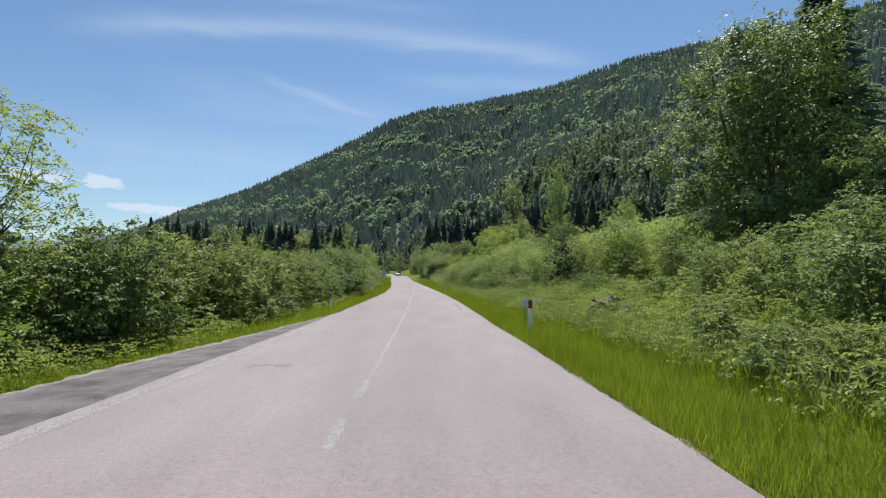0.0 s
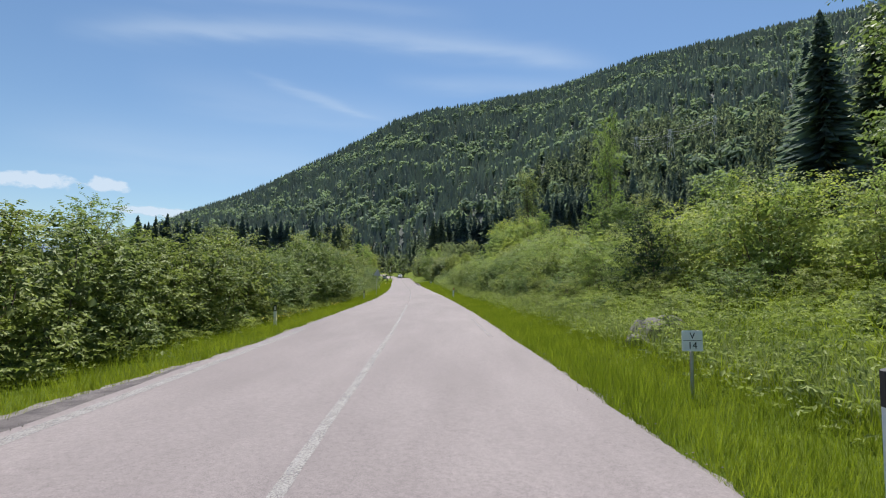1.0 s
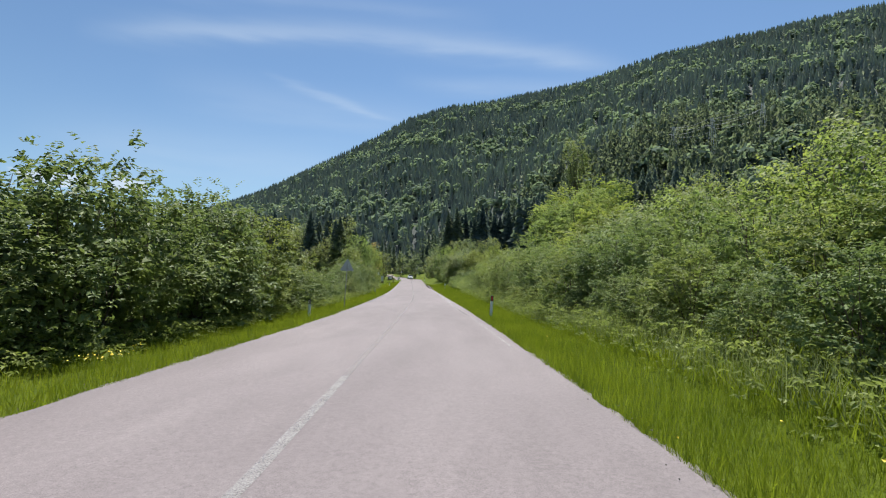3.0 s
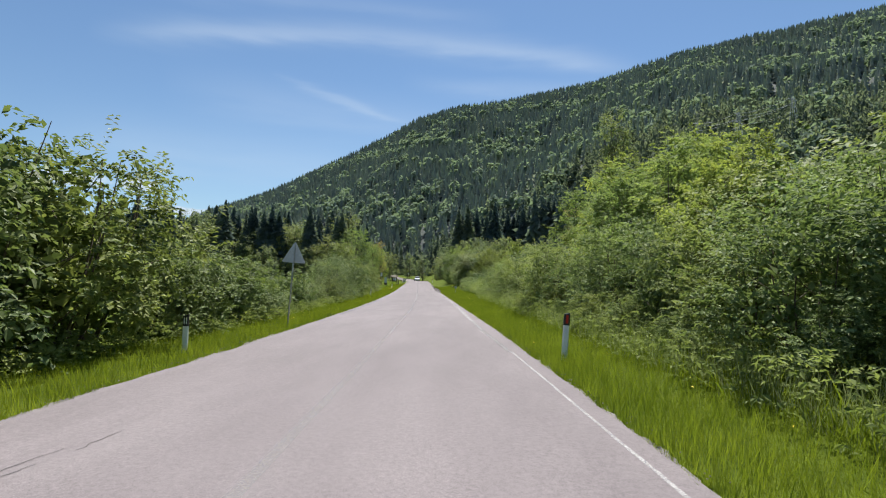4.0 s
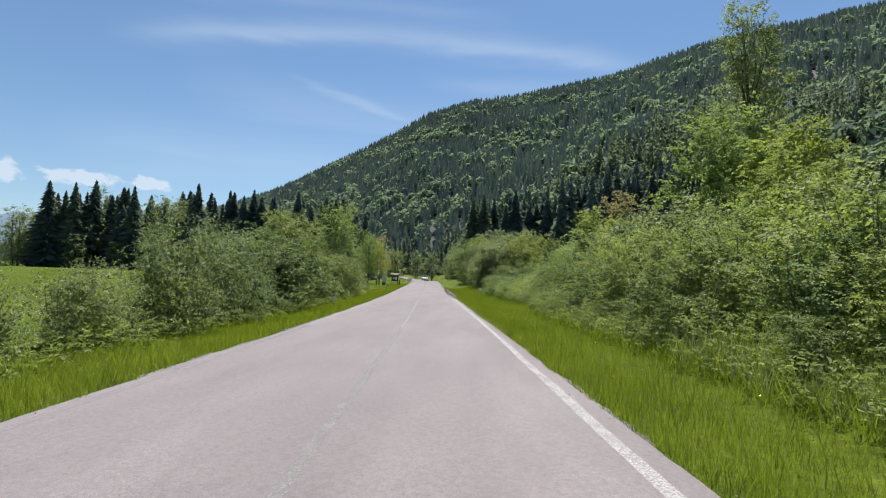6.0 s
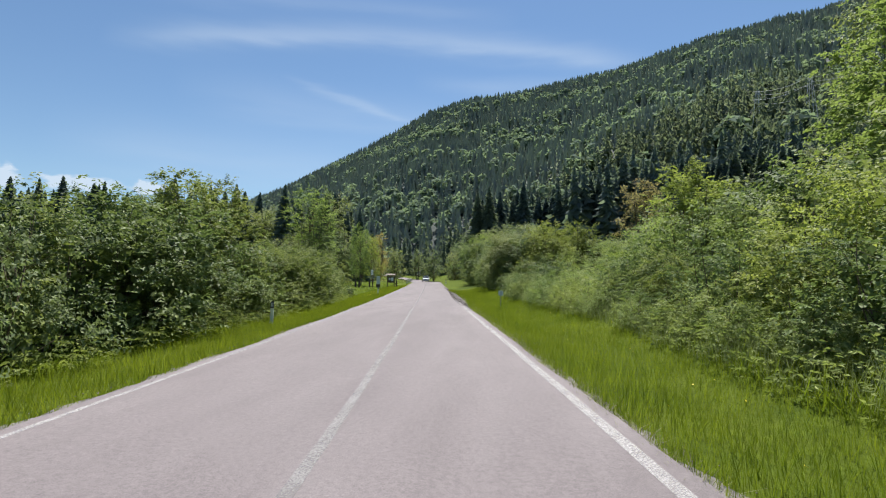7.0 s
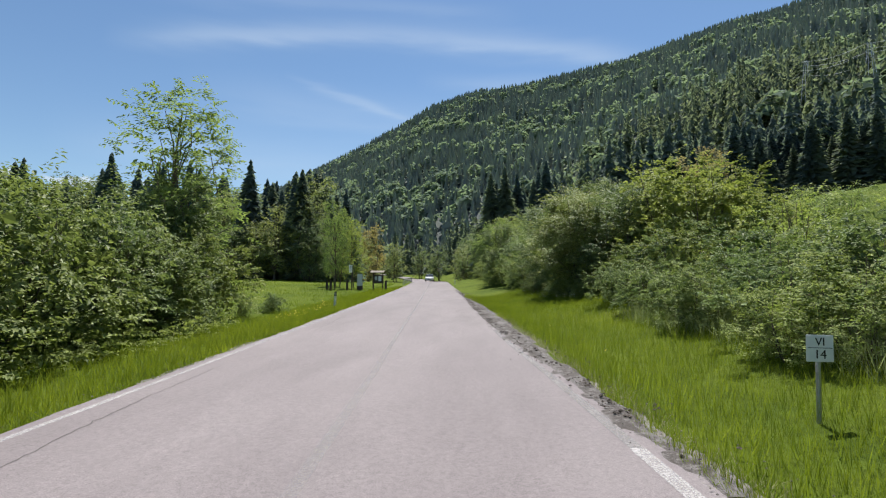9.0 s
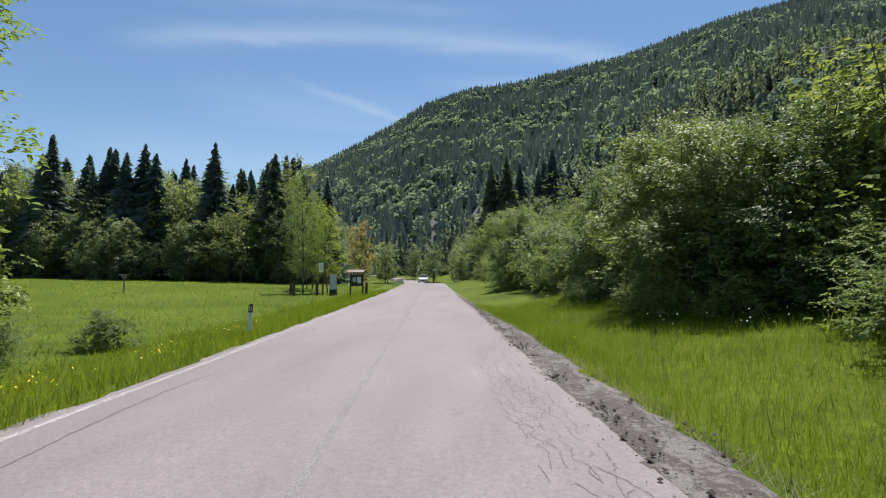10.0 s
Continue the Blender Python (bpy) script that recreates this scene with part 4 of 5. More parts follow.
def weeds(name, rng, s, l, h0, h1, leaf, per, mat, label):
    """Low leafy growth: sprays on short stalks."""
    n = len(s)
    x, y = plan(s, l)
    z = land(x, y)
    h = rng.uniform(0, 1, n) ** 0.8 * (h0 + (h1 - h0) * (0.5 + 0.5 * swell(x, y, 2.0)))
    roots = np.stack([x, y, z + 0.03 + h], -1)
    ways = rng.normal(size=(n, 3)) * [1, 1, 0.3] + [0, 0, 0.35]
    v, f = sprays(rng, roots, ways, leaf * per * 0.4, per, leaf, 0.45, 0.8, 0.4)
    return tagged(new(name, mesh_of(name, v, f, mat)), label, "undergrowth", "", "stuff")


def grow_grass():
    rng = np.random.default_rng(8)
    n = 330000
    s = 2 + 150 * rng.uniform(0, 1, n) ** 1.1
    l = np.interp(s, [0, 20, 37, 62, 80, 98, 118, 150], [2.28, 2.28, 2.44, 2.38, 2.18, 2.03, 2.0, 2.03]) + np.interp(s, [0, 60, 100, 150], [2.4, 2.6, 4.6, 4.6]) * rng.uniform(0, 1, n) ** 1.15
    l = l + np.interp(s, [118, 126, 140, 150], [0, 0.42, 0.4, 0])
    blades("verge_grass", rng, s, l, 0.08, 0.34, 0.0072, GRASS, "lush green grass on the verge below the bank", 0.42)
    n = 160000
    s = 4 + 175 * rng.uniform(0, 1, n)
    l = np.interp(s, [4, 22, 40, 56, 100, 140], [-5.9, -4.36, -4.40, -4.2, -4.2, -4.18]) - 3.1 * rng.uniform(0, 1, n) ** 1.15
    blades("verge_grass", rng, s, l, 0.08, 0.32, 0.0100, GRASS, "lush green grass on the verge above the meadow", 0.45)
    for edge, way, label in ((right_edge, 1, "short grass fringe creeping over the grit"), (left_edge, -1, "short grass fringe along the asphalt")):
        n = 26000
        s = rng.uniform(24 if way < 0 else 2, 130, n)
        keep = rng.uniform(0, 1, n) < 0.35 + 0.65 * (np.sin(s * 2.3) * np.sin(s * 0.9 + 1) > -0.2)
        s = s[keep & ((s < 119) | (way < 0))]
        l = np.array([edge(v) for v in s]) + way * np.abs(rng.normal(0.10, 0.10, len(s)))
        blades("verge_grass", rng, s, l, 0.06, 0.17, 0.008, GRASS, label)
    n = 70000
    s = 80 + 125 * rng.uniform(0, 1, n)
    l = -7 - 70 * rng.uniform(0, 1, n) ** 1.7
    blades("meadow_grass", rng, s, l, 0.08, 0.24, 0.03, GRASS, "open meadow of fresh green grass")
    n = 60000
    s = 3 + 132 * rng.uniform(0, 1, n)
    l = np.interp(s, [0, 95, 105, 170], [4.2, 4.4, 6.6, 6.8]) + 14 * rng.uniform(0, 1, n) ** 1.5
    blades("bank_grass", rng, s, l, 0.2, 0.65, 0.02, GRASS, "tall grass between the shrubs on the bank")
    n = 24000
    s = 3 + 126 * rng.uniform(0, 1, n)
    l = np.interp(s, [0, 50, 60, 95, 105, 140], [4.3, 4.4, 4.2, 4.6, 5.2, 5.4]) + np.abs(rng.normal(0, 0.9, n))
    blades("seeding_grass", rng, s, l, 0.35, 0.75, 0.012, PALE_GRASS, "pale tall seeding grass below the shrubs", 0.4)
    n = 7000
    s = 92 + 44 * rng.uniform(0, 1, n)
    l = np.interp(s, [92, 98, 118, 130, 136], [2.04, 2.02, 2.25, 2.5, 2.6]) + rng.normal(0, 0.09, n)
    blades("dry_grass", rng, s, l, 0.04, 0.15, 0.010, STRAW, "dry straw-coloured grass fringe over the grit", 1.2)
    n = 30000
    s = 98 + 75 * rng.uniform(0, 1, n)
    l = 12 + 38 * rng.uniform(0, 1, n) ** 1.2
    blades("meadow_grass", rng, s, l, 0.15, 0.5, 0.035, PALE_GRASS, "rough meadow grass on the open slope", 0.5)
    n = 19000
    s = 3 + 132 * rng.uniform(0, 1, n) ** 1.2
    l = np.interp(s, [0, 60, 98, 110, 150], [3.9, 4.0, 4.4, 6.2, 6.4]) + np.interp(s, [0, 50, 60], [5.0, 5.0, 3.0]) * rng.uniform(0, 1, n)
    weeds("undergrowth", rng, s, l, 0.25, 0.95, 0.095, 5, WEED, "nettles, ferns and brambles on the bank")
    n = 6500
    s = 5 + 126 * rng.uniform(0, 1, n)
    l = -6.5 - 1.8 * rng.uniform(0, 1, n)
    weeds("undergrowth", rng, s, l, 0.2, 0.7, 0.11, 5, WEED, "tall weeds at the foot of the hedge")


plant_roadside()
plant_woods()
far_woods()
grow_grass()


# ---- things along the road ----
def stand(thing, s, l, sink=0.0, turn=0.0, lean=0.0, base=None):
    """Sets a thing on the ground at s, l, turned to face back along the road."""
    x, y = plan(s, l)
    z = float(land(x, y)) if base is None else base
    a = math.degrees(float(axis(s)[3]))
    thing.matrix_basis = pose(float(x), float(y), z - sink, 0, lean, a + turn)
    return thing


def text_mesh(body, size, depth=0.002):
    cu = bpy.data.curves.new("text", "FONT")
    cu.body, cu.size, cu.extrude, cu.align_x, cu.align_y = body, size, depth, "CENTER", "CENTER"
    ob = bpy.data.objects.new("text", cu)
    scene.collection.objects.link(ob)
    bpy.context.view_layer.update()
    me = bpy.data.meshes.new_from_object(ob.evaluated_get(bpy.context.evaluated_depsgraph_get()))
    bpy.data.objects.remove(ob)
    me.materials.clear()
    me.materials.append(BLACK)
    return me


def delineator(kind):
    """Flat white roadside post with a slanted black head and reflectors."""
    thing = tagged(new("delineator_post"), "white roadside post with black head and " + ("red reflector" if kind == "red" else "white reflectors"),
                   "road post", "delineator posts")
    bm = bmesh.new()
    ring = [(-0.062, -0.02), (-0.045, -0.034), (0.045, -0.034), (0.062, -0.02), (0.062, 0.02), (0.045, 0.034), (-0.045, 0.034), (-0.062, 0.02)]
    lo = [bm.verts.new((x, y, -0.25)) for x, y in ring]
    hi = [bm.verts.new((x * 0.96, y * 0.96, 0.80)) for x, y in ring]
    bm.faces.new(lo[::-1])
    bm.faces.new(hi)
    for i in range(8):
        bm.faces.new((lo[i], lo[(i + 1) % 8], hi[(i + 1) % 8], hi[i]))
    part("post", bm, WHITE, thing)
    bm = bmesh.new()
    lo = [bm.verts.new((x * 1.02, y * 1.02, 0.801)) for x, y in ring]
    hi = [bm.verts.new((x * 1.0, y * 1.0, 1.05 + 0.25 * x)) for x, y in ring]
    bm.faces.new(lo[::-1])
    bm.faces.new(hi)
    for i in range(8):
        bm.faces.new((lo[i], lo[(i + 1) % 8], hi[(i + 1) % 8], hi[i]))
    head = part("head", bm, BLACK, thing, "black plastic head")
    if kind == "red":
        part("reflector", box_bm((0.05, 0.008, 0.17), (0.002, -0.036, 0.93), 0.002), RED, head, "red reflector")
    else:
        for dx in (-0.024, 0.024):
            part("reflector", box_bm((0.022, 0.008, 0.15), (dx, -0.036, 0.92), 0.002), WHITE, head, "white reflector")
    return thing


def distance_marker(upper, lower):
    thing = tagged(new("distance_marker"), "small white distance marker plate on a grey post in the grass", "road sign", "distance markers")
    part("post", cyl_bm(0.024, 0.024, -0.3, 0.72, (0, 0.016), 12), STEEL, thing, "galvanised round post")
    plate = part("plate", box_bm((0.28, 0.012, 0.28), (0, -0.016, 0.78), 0.005), WHITE, thing, "white plate with black characters")
    part("border", box_bm((0.25, 0.003, 0.006), (0, -0.0235, 0.785)), BLACK, plate)
    for body, z, size in ((upper, 0.845, 0.12), (lower, 0.715, 0.13)):
        ob = part("lettering", text_mesh(body, size), None, plate)
        ob.matrix_basis = pose(0, -0.0245, z, 90, 0, 0)
    return thing


def warning_sign_back():
    """A triangular sign seen from behind, on a tube."""
    thing = tagged(new("warning_sign"), "triangular road sign seen from its plain grey back", "road sign")
    part("post", cyl_bm(0.03, 0.03, -0.4, 3.02, (0, 0), 14), STEEL, thing, "galvanised tube")
    bm = bmesh.new()
    pts = []
    for cx, cz in ((-0.40, 0.05), (0.40, 0.05), (0, 0.74)):
        for k in range(5):
            base = {(-0.40): 150, 0.40: -90, 0: 30}[cx]
            a = radians(base + k * 30)
            pts.append((cx * 0.94 + 0.045 * math.cos(a), cz + 0.045 * math.sin(a)))
    front = [bm.verts.new((x, 0.036, z + 2.28)) for x, z in pts]
    back = [bm.verts.new((x, 0.060, z + 2.28)) for x, z in pts]
    bm.faces.new(front)
    bm.faces.new(back[::-1])
    for i in range(len(pts)):
        bm.faces.new((front[i], back[i], back[(i + 1) % len(pts)], front[(i + 1) % len(pts)]))
    bmesh.ops.recalc_face_normals(bm, faces=bm.faces)
    plate = part("plate", bm, STEEL, thing, "bare metal back of the plate")
    for z, w in ((2.42, 0.5), (2.68, 0.26)):
        part("bracket", box_bm((w, 0.02, 0.035), (0, 0.026, z), 0.004), STEEL, plate)
    return thing


def info_shelter():
    thing = tagged(new("notice_board"), "wooden notice board under a small pale roof beside the meadow", "notice board")
    for x in (-0.55, 0.55):
        part("post", box_bm((0.11, 0.11, 2.15), (x, 0, 0.95), 0.012), DARKWOOD, thing)
    panel = part("panel", box_bm((0.98, 0.05, 0.95), (0, 0.0, 1.30), 0.008), DARKWOOD, thing, "dark wooden panel")
    part("sheet", box_bm((0.34, 0.006, 0.55), (0.22, -0.030, 1.34)), WHITE, panel, "white printed sheet")
    part("sheet", box_bm((0.30, 0.006, 0.40), (-0.22, -0.030, 1.38)), STEEL, panel, "grey printed sheet")
    bm = bmesh.new()
    for s in (-1, 1):
        made = box_bm((1.55, 0.62, 0.035), (0, 0, 0), 0.0, bm)
        vs = [v for v in bm.verts if not v.tag]
        for v in vs:
            v.co = Matrix.Translation((0, s * 0.27, 2.11)) @ Matrix.Rotation(radians(-22 * s), 4, "X") @ v.co
            v.tag = True
    part("roof", bm, WOOD, thing, "pale weathered board roof")
    return thing


def info_panel():
    thing = tagged(new("information_panel"), "grey information panel on a dark plinth beside the meadow", "notice board")
    part("plinth", box_bm((0.62, 0.30, 0.55), (0, 0, 0.2), 0.02), DARKWOOD, thing)
    part("panel", box_bm((0.60, 0.09, 1.30), (0, 0, 1.12), 0.015), STEEL, thing, "grey metal panel")
    return thing


def signpost():
    thing = tagged(new("signpost"), "dark wooden pole carrying a tall white sign plate", "sign")
    part("pole", cyl_bm(0.07, 0.06, -0.3, 2.75, (0, 0), 12), DARKWOOD, thing)
    plate = part("plate", box_bm((0.36, 0.02, 0.80), (-0.14, -0.082, 2.35), 0.006), WHITE, thing, "white sign plate")
    for i, w in enumerate((0.22, 0.26, 0.18, 0.24)):
        part("writing", box_bm((w, 0.004, 0.03), (-0.14, -0.094, 2.60 - 0.13 * i)), BLACK, plate)
    return thing


def short_post():
    thing = tagged(new("wooden_post"), "short dark wooden post in the grass", "post")
    part("post", cyl_bm(0.13, 0.11, -0.2, 1.1, (0, 0), 12), DARKWOOD, thing)
    return thing


def bird_table():
    thing = tagged(new("bird_box"), "small wooden bird box on a pole in the meadow", "bird box")
    part("pole", cyl_bm(0.05, 0.05, -0.2, 1.05, (0, 0), 10), WOOD, thing)
    body = part("box", box_bm((0.28, 0.28, 0.24), (0, 0, 1.17), 0.01), WOOD, thing)
    part("roof", box_bm((0.62, 0.5, 0.04), (0, 0, 1.31), 0.008), STEEL, thing, "pale roof board")
    part("hole", cyl_bm(0.04, 0.04, -0.003, 0.003, (0, 0), 16), BLACK, body).matrix_basis = pose(0, -0.144, 1.18, 90, 0, 0)
    return thing


def guard_rail(s0, s1, l):
    thing = tagged(new("guard_rail"), "galvanised steel guard rail at the road edge", "guard rail")
    prof = [(0, .46), (-.05, .50), (-.05, .56), (0, .60), (0, .63), (-.05, .67), (-.05, .73), (0, .77)]
    V, n = [], 0
    sv = np.arange(s0, s1 + 0.1, 2.0)
    for s in sv:
        ln = np.array([l - p[0] for p in prof])
        x, y = plan(np.full(len(prof), s), ln)
        z = axis(s)[2] + np.array([p[1] for p in prof])
        V.append(np.stack([x, y, z], -1))
        V.append(np.stack([x - 0.006, y, z], -1))
    V = np.concatenate(V)
    k = len(prof)
    F = []
    for i in range(len(sv) - 1):
        for side in (0, 1):
            a = (2 * i + side) * k + np.arange(k - 1)
            b = a + 2 * k
            F.append(np.stack([a, a + 1, b + 1, b], -1) if side == 0 else np.stack([a, b, b + 1, a + 1], -1))
    part("rail", mesh_of("rail", V, np.concatenate(F), STEEL, True), None, thing)
    for s in sv[::2]:
        x, y = plan(s, l - 0.12)
        part("post", box_bm((0.10, 0.06, 1.0), (float(x), float(y), float(axis(s)[2]) + 0.2), 0.005), STEEL, thing)
    return thing


def lathe_x(rings, seg, x0=0.0):
    """A wheel-like solid round the x axis: (x, r) rings."""
    a = np.linspace(0, 2 * np.pi, seg, endpoint=False)
    V = np.concatenate([np.stack([np.full(seg, x0 + x), r * np.cos(a), r * np.sin(a)], -1) for x, r in rings])
    F = []
    for i in range(len(rings) - 1):
        p = i * seg + np.arange(seg)
        q = i * seg + (np.arange(seg) + 1) % seg
        F.append(np.stack([p, q, q + seg, p + seg], -1))
    return V, np.concatenate(F)


def car():
    """A small white car, front towards the viewer (-y)."""
    paint = plain("white_car_paint", (0.55, 0.56, 0.57), (0.62, 0.63, 0.64), 2, 0.25)
    glass = plain("dark_car_glass", (0.02, 0.025, 0.03), (0.035, 0.04, 0.045), 2, 0.06)
    lamp = plain("headlight_glass", (0.7, 0.72, 0.74), (0.85, 0.86, 0.88), 9, 0.12)
    thing = tagged(new("car"), "small white car standing on the road", "car")

    def loft(name, sections, mat, label=""):
        bm = bmesh.new()
        rows = []
        for y, w, z0, z1, tuck in sections:
            rows.append([bm.verts.new(p) for p in ((-w, y, z0), (-w, y, z1 - 0.08), (-w + tuck, y, z1), (w - tuck, y, z1), (w, y, z1 - 0.08), (w, y, z0))])
        for a, b in zip(rows, rows[1:]):
            for i in range(6):
                bm.faces.new((a[i], a[(i + 1) % 6], b[(i + 1) % 6], b[i]))
        bm.faces.new(rows[0][::-1])
        bm.faces.new(rows[-1])
        bmesh.ops.recalc_face_normals(bm, faces=bm.faces)
        return part(name, bm, mat, thing, label)

    body = loft("body", ((-1.95, 0.70, 0.30, 0.62, .1), (-1.75, 0.80, 0.22, 0.80, .1), (-0.9, 0.84, 0.20, 0.96, .06), (1.2, 0.84, 0.20, 0.98, .06), (1.8, 0.80, 0.24, 0.94, .08), (1.95, 0.72, 0.34, 0.80, .1)), paint)
    loft("cabin", ((-0.95, 0.74, 0.93, 0.98, .08), (-0.25, 0.68, 0.93, 1.40, .14), (1.0, 0.66, 0.93, 1.44, .14), (1.75, 0.70, 0.93, 1.02, .1)), glass, "dark windows")
    loft("roof", ((-0.2, 0.60, 1.39, 1.45, .1), (0.4, 0.62, 1.42, 1.49, .1), (1.05, 0.58, 1.40, 1.46, .1)), paint)
    for x in (-0.56, 0.56):
        part("headlight", box_bm((0.26, 0.10, 0.14), (x, -1.86, 0.66), 0.03), lamp, body, "clear headlight")
    part("grille", box_bm((0.7, 0.06, 0.14), (0, -1.95, 0.46), 0.02), BLACK, body)
    part("bumper", box_bm((1.4, 0.12, 0.16), (0, -1.93, 0.34), 0.04), paint, body)
    for x in (-0.76, 0.76):
        for y in (-1.25, 1.25):
            v, f = lathe_x([(-.09, .18), (-.09, .29), (-.06, .315), (.06, .315), (.09, .29), (.09, .18)], 20)
            v = v + [x, y, 0.315]
            wheel = part("wheel", mesh_of("tyre", v, f, BLACK, True), None, thing, "black tyre")
            v, f = lathe_x([(-.07, .0), (-.07, .19), (.07, .19), (.07, .0)], 16)
            part("rim", mesh_of("rim", v + [x, y, 0.315], f, STEEL), None, wheel, "grey rim")
    return thing


def boulder(seed, size, mat, name, label):
    rng = np.random.default_rng(seed)
    bm = bmesh.new()
    bmesh.ops.create_icosphere(bm, subdivisions=4, radius=1.0)
    off = Vector(rng.uniform(-9, 9, 3))
    cuts = [(Vector(unit(rng.normal(size=3))), rng.uniform(0.55, 0.85)) for _ in range(9)]
    for v in bm.verts:
        for nrm, d in cuts:
            over = v.co.dot(nrm) - d
            if over > 0:
                v.co -= nrm * over * 0.9
        v.co *= 1 + 0.10 * noise.noise(v.co * 1.7 + off) + 0.05 * noise.noise(v.co * 5 + off) + 0.02 * noise.noise(v.co * 14 + off)
        v.co = Vector((v.co.x * size[0], v.co.y * size[1], v.co.z * size[2]))
    me = bpy.data.meshes.new(name)
    bm.to_mesh(me)
    bm.free()
    me.materials.append(mat)
    return tagged(new(name, me), label, "rock", "boulders on the bank")


ROCK = old_asphalt_material("grey_rock", (0.045, 0.042, 0.037), (0.185, 0.176, 0.160), 7.0)
ROOT = plain("torn_root", (0.120, 0.088, 0.066), (0.300, 0.240, 0.190), 9, 0.9, 0, 0.01)
CUT = plain("cut_wood", (0.30, 0.22, 0.14), (0.46, 0.36, 0.24), 25, 0.8, 0, 0.004)


def log(seed, length, r):
    rng = np.random.default_rng(seed)
    thing = tagged(new("log"), "weathered cut log lying on the bank", "log", "cut logs")
    v, f = tubes([[((length * t, 0.06 * math.sin(4 * t + seed), 0.03 * math.cos(5 * t)), r * (1 - 0.25 * t) * rng.uniform(0.92, 1.08)) for t in np.linspace(0, 1, 9)]], 14)
    part("bark", mesh_of("bark", v, f, BARK, True), None, thing)
    for x, rr, rot in ((-0.004, r, -90), (length + 0.004, r * 0.76, 90)):
        part("cut_end", cyl_bm(rr * 0.93, rr * 0.90, 0, 0.012, (0, 0), 14), CUT, thing, "pale sawn end").matrix_basis = pose(x, 0.06 * math.sin(seed if x < 0 else 4 + seed), 0.03 if x < 0 else 0.01, 0, rot, 0)
    return thing


def stump():
    thing = tagged(new("tree_stump"), "brown uprooted stump with broken roots", "stump")
    rng = np.random.default_rng(77)
    paths = [[((0, 0, -0.15), 0.38), ((0, 0, 0.15), 0.27), ((0.03, 0.02, 0.42), 0.23)]]
    for k in range(9):
        a = k * 0.7 + rng.uniform(-0.2, 0.2)
        e = (math.cos(a) * rng.uniform(0.6, 1.0), math.sin(a) * rng.uniform(0.6, 1.0), rng.uniform(-0.2, 0.35))
        paths.append(limb(rng, (0.15 * math.cos(a), 0.15 * math.sin(a), 0.1), e, 0.12, 0.02, 0.15, 6))
    v, f = tubes(paths, 10)
    part("root_mass", mesh_of("root_mass", v, f, ROOT, True), None, thing)
    part("cut_face", cyl_bm(0.215, 0.20, 0.415, 0.44, (0.03, 0.02), 18), CUT, thing, "pale cut face")
    return thing


def road_things():
    for kind, s, l, lean in (("red", 16.0, 3.05, 0.0), ("red", 61.4, 2.95, 3.5), ("white", 34.3, -6.1, -1.0), ("white", 62.4, -5.35, 0.0), ("white", 108.2, -6.1, 1.0), ("white", 142.0, -5.5, 2.0), ("red", 196, 3.0, 0)):
        stand(delineator(kind), s, l, 0.05 if kind == "red" else 0.2, 0, lean)
    stand(distance_marker("V", "14"), 19.7, 3.6, 0.0, -4)
    stand(distance_marker("VI", "14"), 118.9, 3.95, 0.0, -3, 1.0)
    sign = stand(warning_sign_back(), 68.0, -4.6, -0.16, 8, 3.0)
    sign.scale = (0.88, 0.88, 0.88)
    stand(info_shelter(), 171.5, -6.4, 0.0, -12)
    stand(info_panel(), 171.5, -8.4, 0.0, -10)
    stand(signpost(), 171, -9.2)
    for s, l in ((171, -5.5), (171, -11.9), (168.5, -11.0), (171, -9.7)):
        stand(short_post(), s, l)
    stand(bird_table(), 166, -23)
    guard_rail(194, 222, -4.9)
    x, y = plan(219, -1.3)
    c = car()
    c.matrix_basis = pose(float(x), float(y), float(axis(219)[2]) + 0.012, 0, 0, math.degrees(float(axis(219)[3])))
    for seed, size, s, l in ((1, (0.62, 0.5, 0.42), 24.8, 5.2), (2, (0.45, 0.5, 0.34), 25.4, 5.9), (3, (0.3, 0.35, 0.25), 24.3, 4.8)):
        stand(boulder(seed, size, ROCK, "boulder", "grey lichened boulder half hidden in weeds"), s, l, 0.0, 40 * seed, 0, float(land(*plan(s, l))) + size[2] * 0.2)
    stand(stump(), 17.6, 6.1, -0.18, 20, 14)
    for seed, s, l, turn, up in ((1, 17.0, 6.0, 60, 0.06), (2, 18.5, 7.0, 75, 0.06), (3, 17.5, 6.8, 110, 0.10)):
        stand(log(seed, 1.1 + 0.2 * seed, 0.12), s, l, -up, turn)
    # low stone edging in the shade of the large trees
    for i in range(4):
        s, l = 141.6 + i * 0.75, 10.3 + 0.05 * (i % 3)
        stand(boulder(20 + i, (0.34, 0.26, 0.16), ROCK, "edging_stone", "dark stone lying in the shade under the trees"), s, l, 0, 50 * i, 0, float(land(*plan(s, l))) + 0.06)


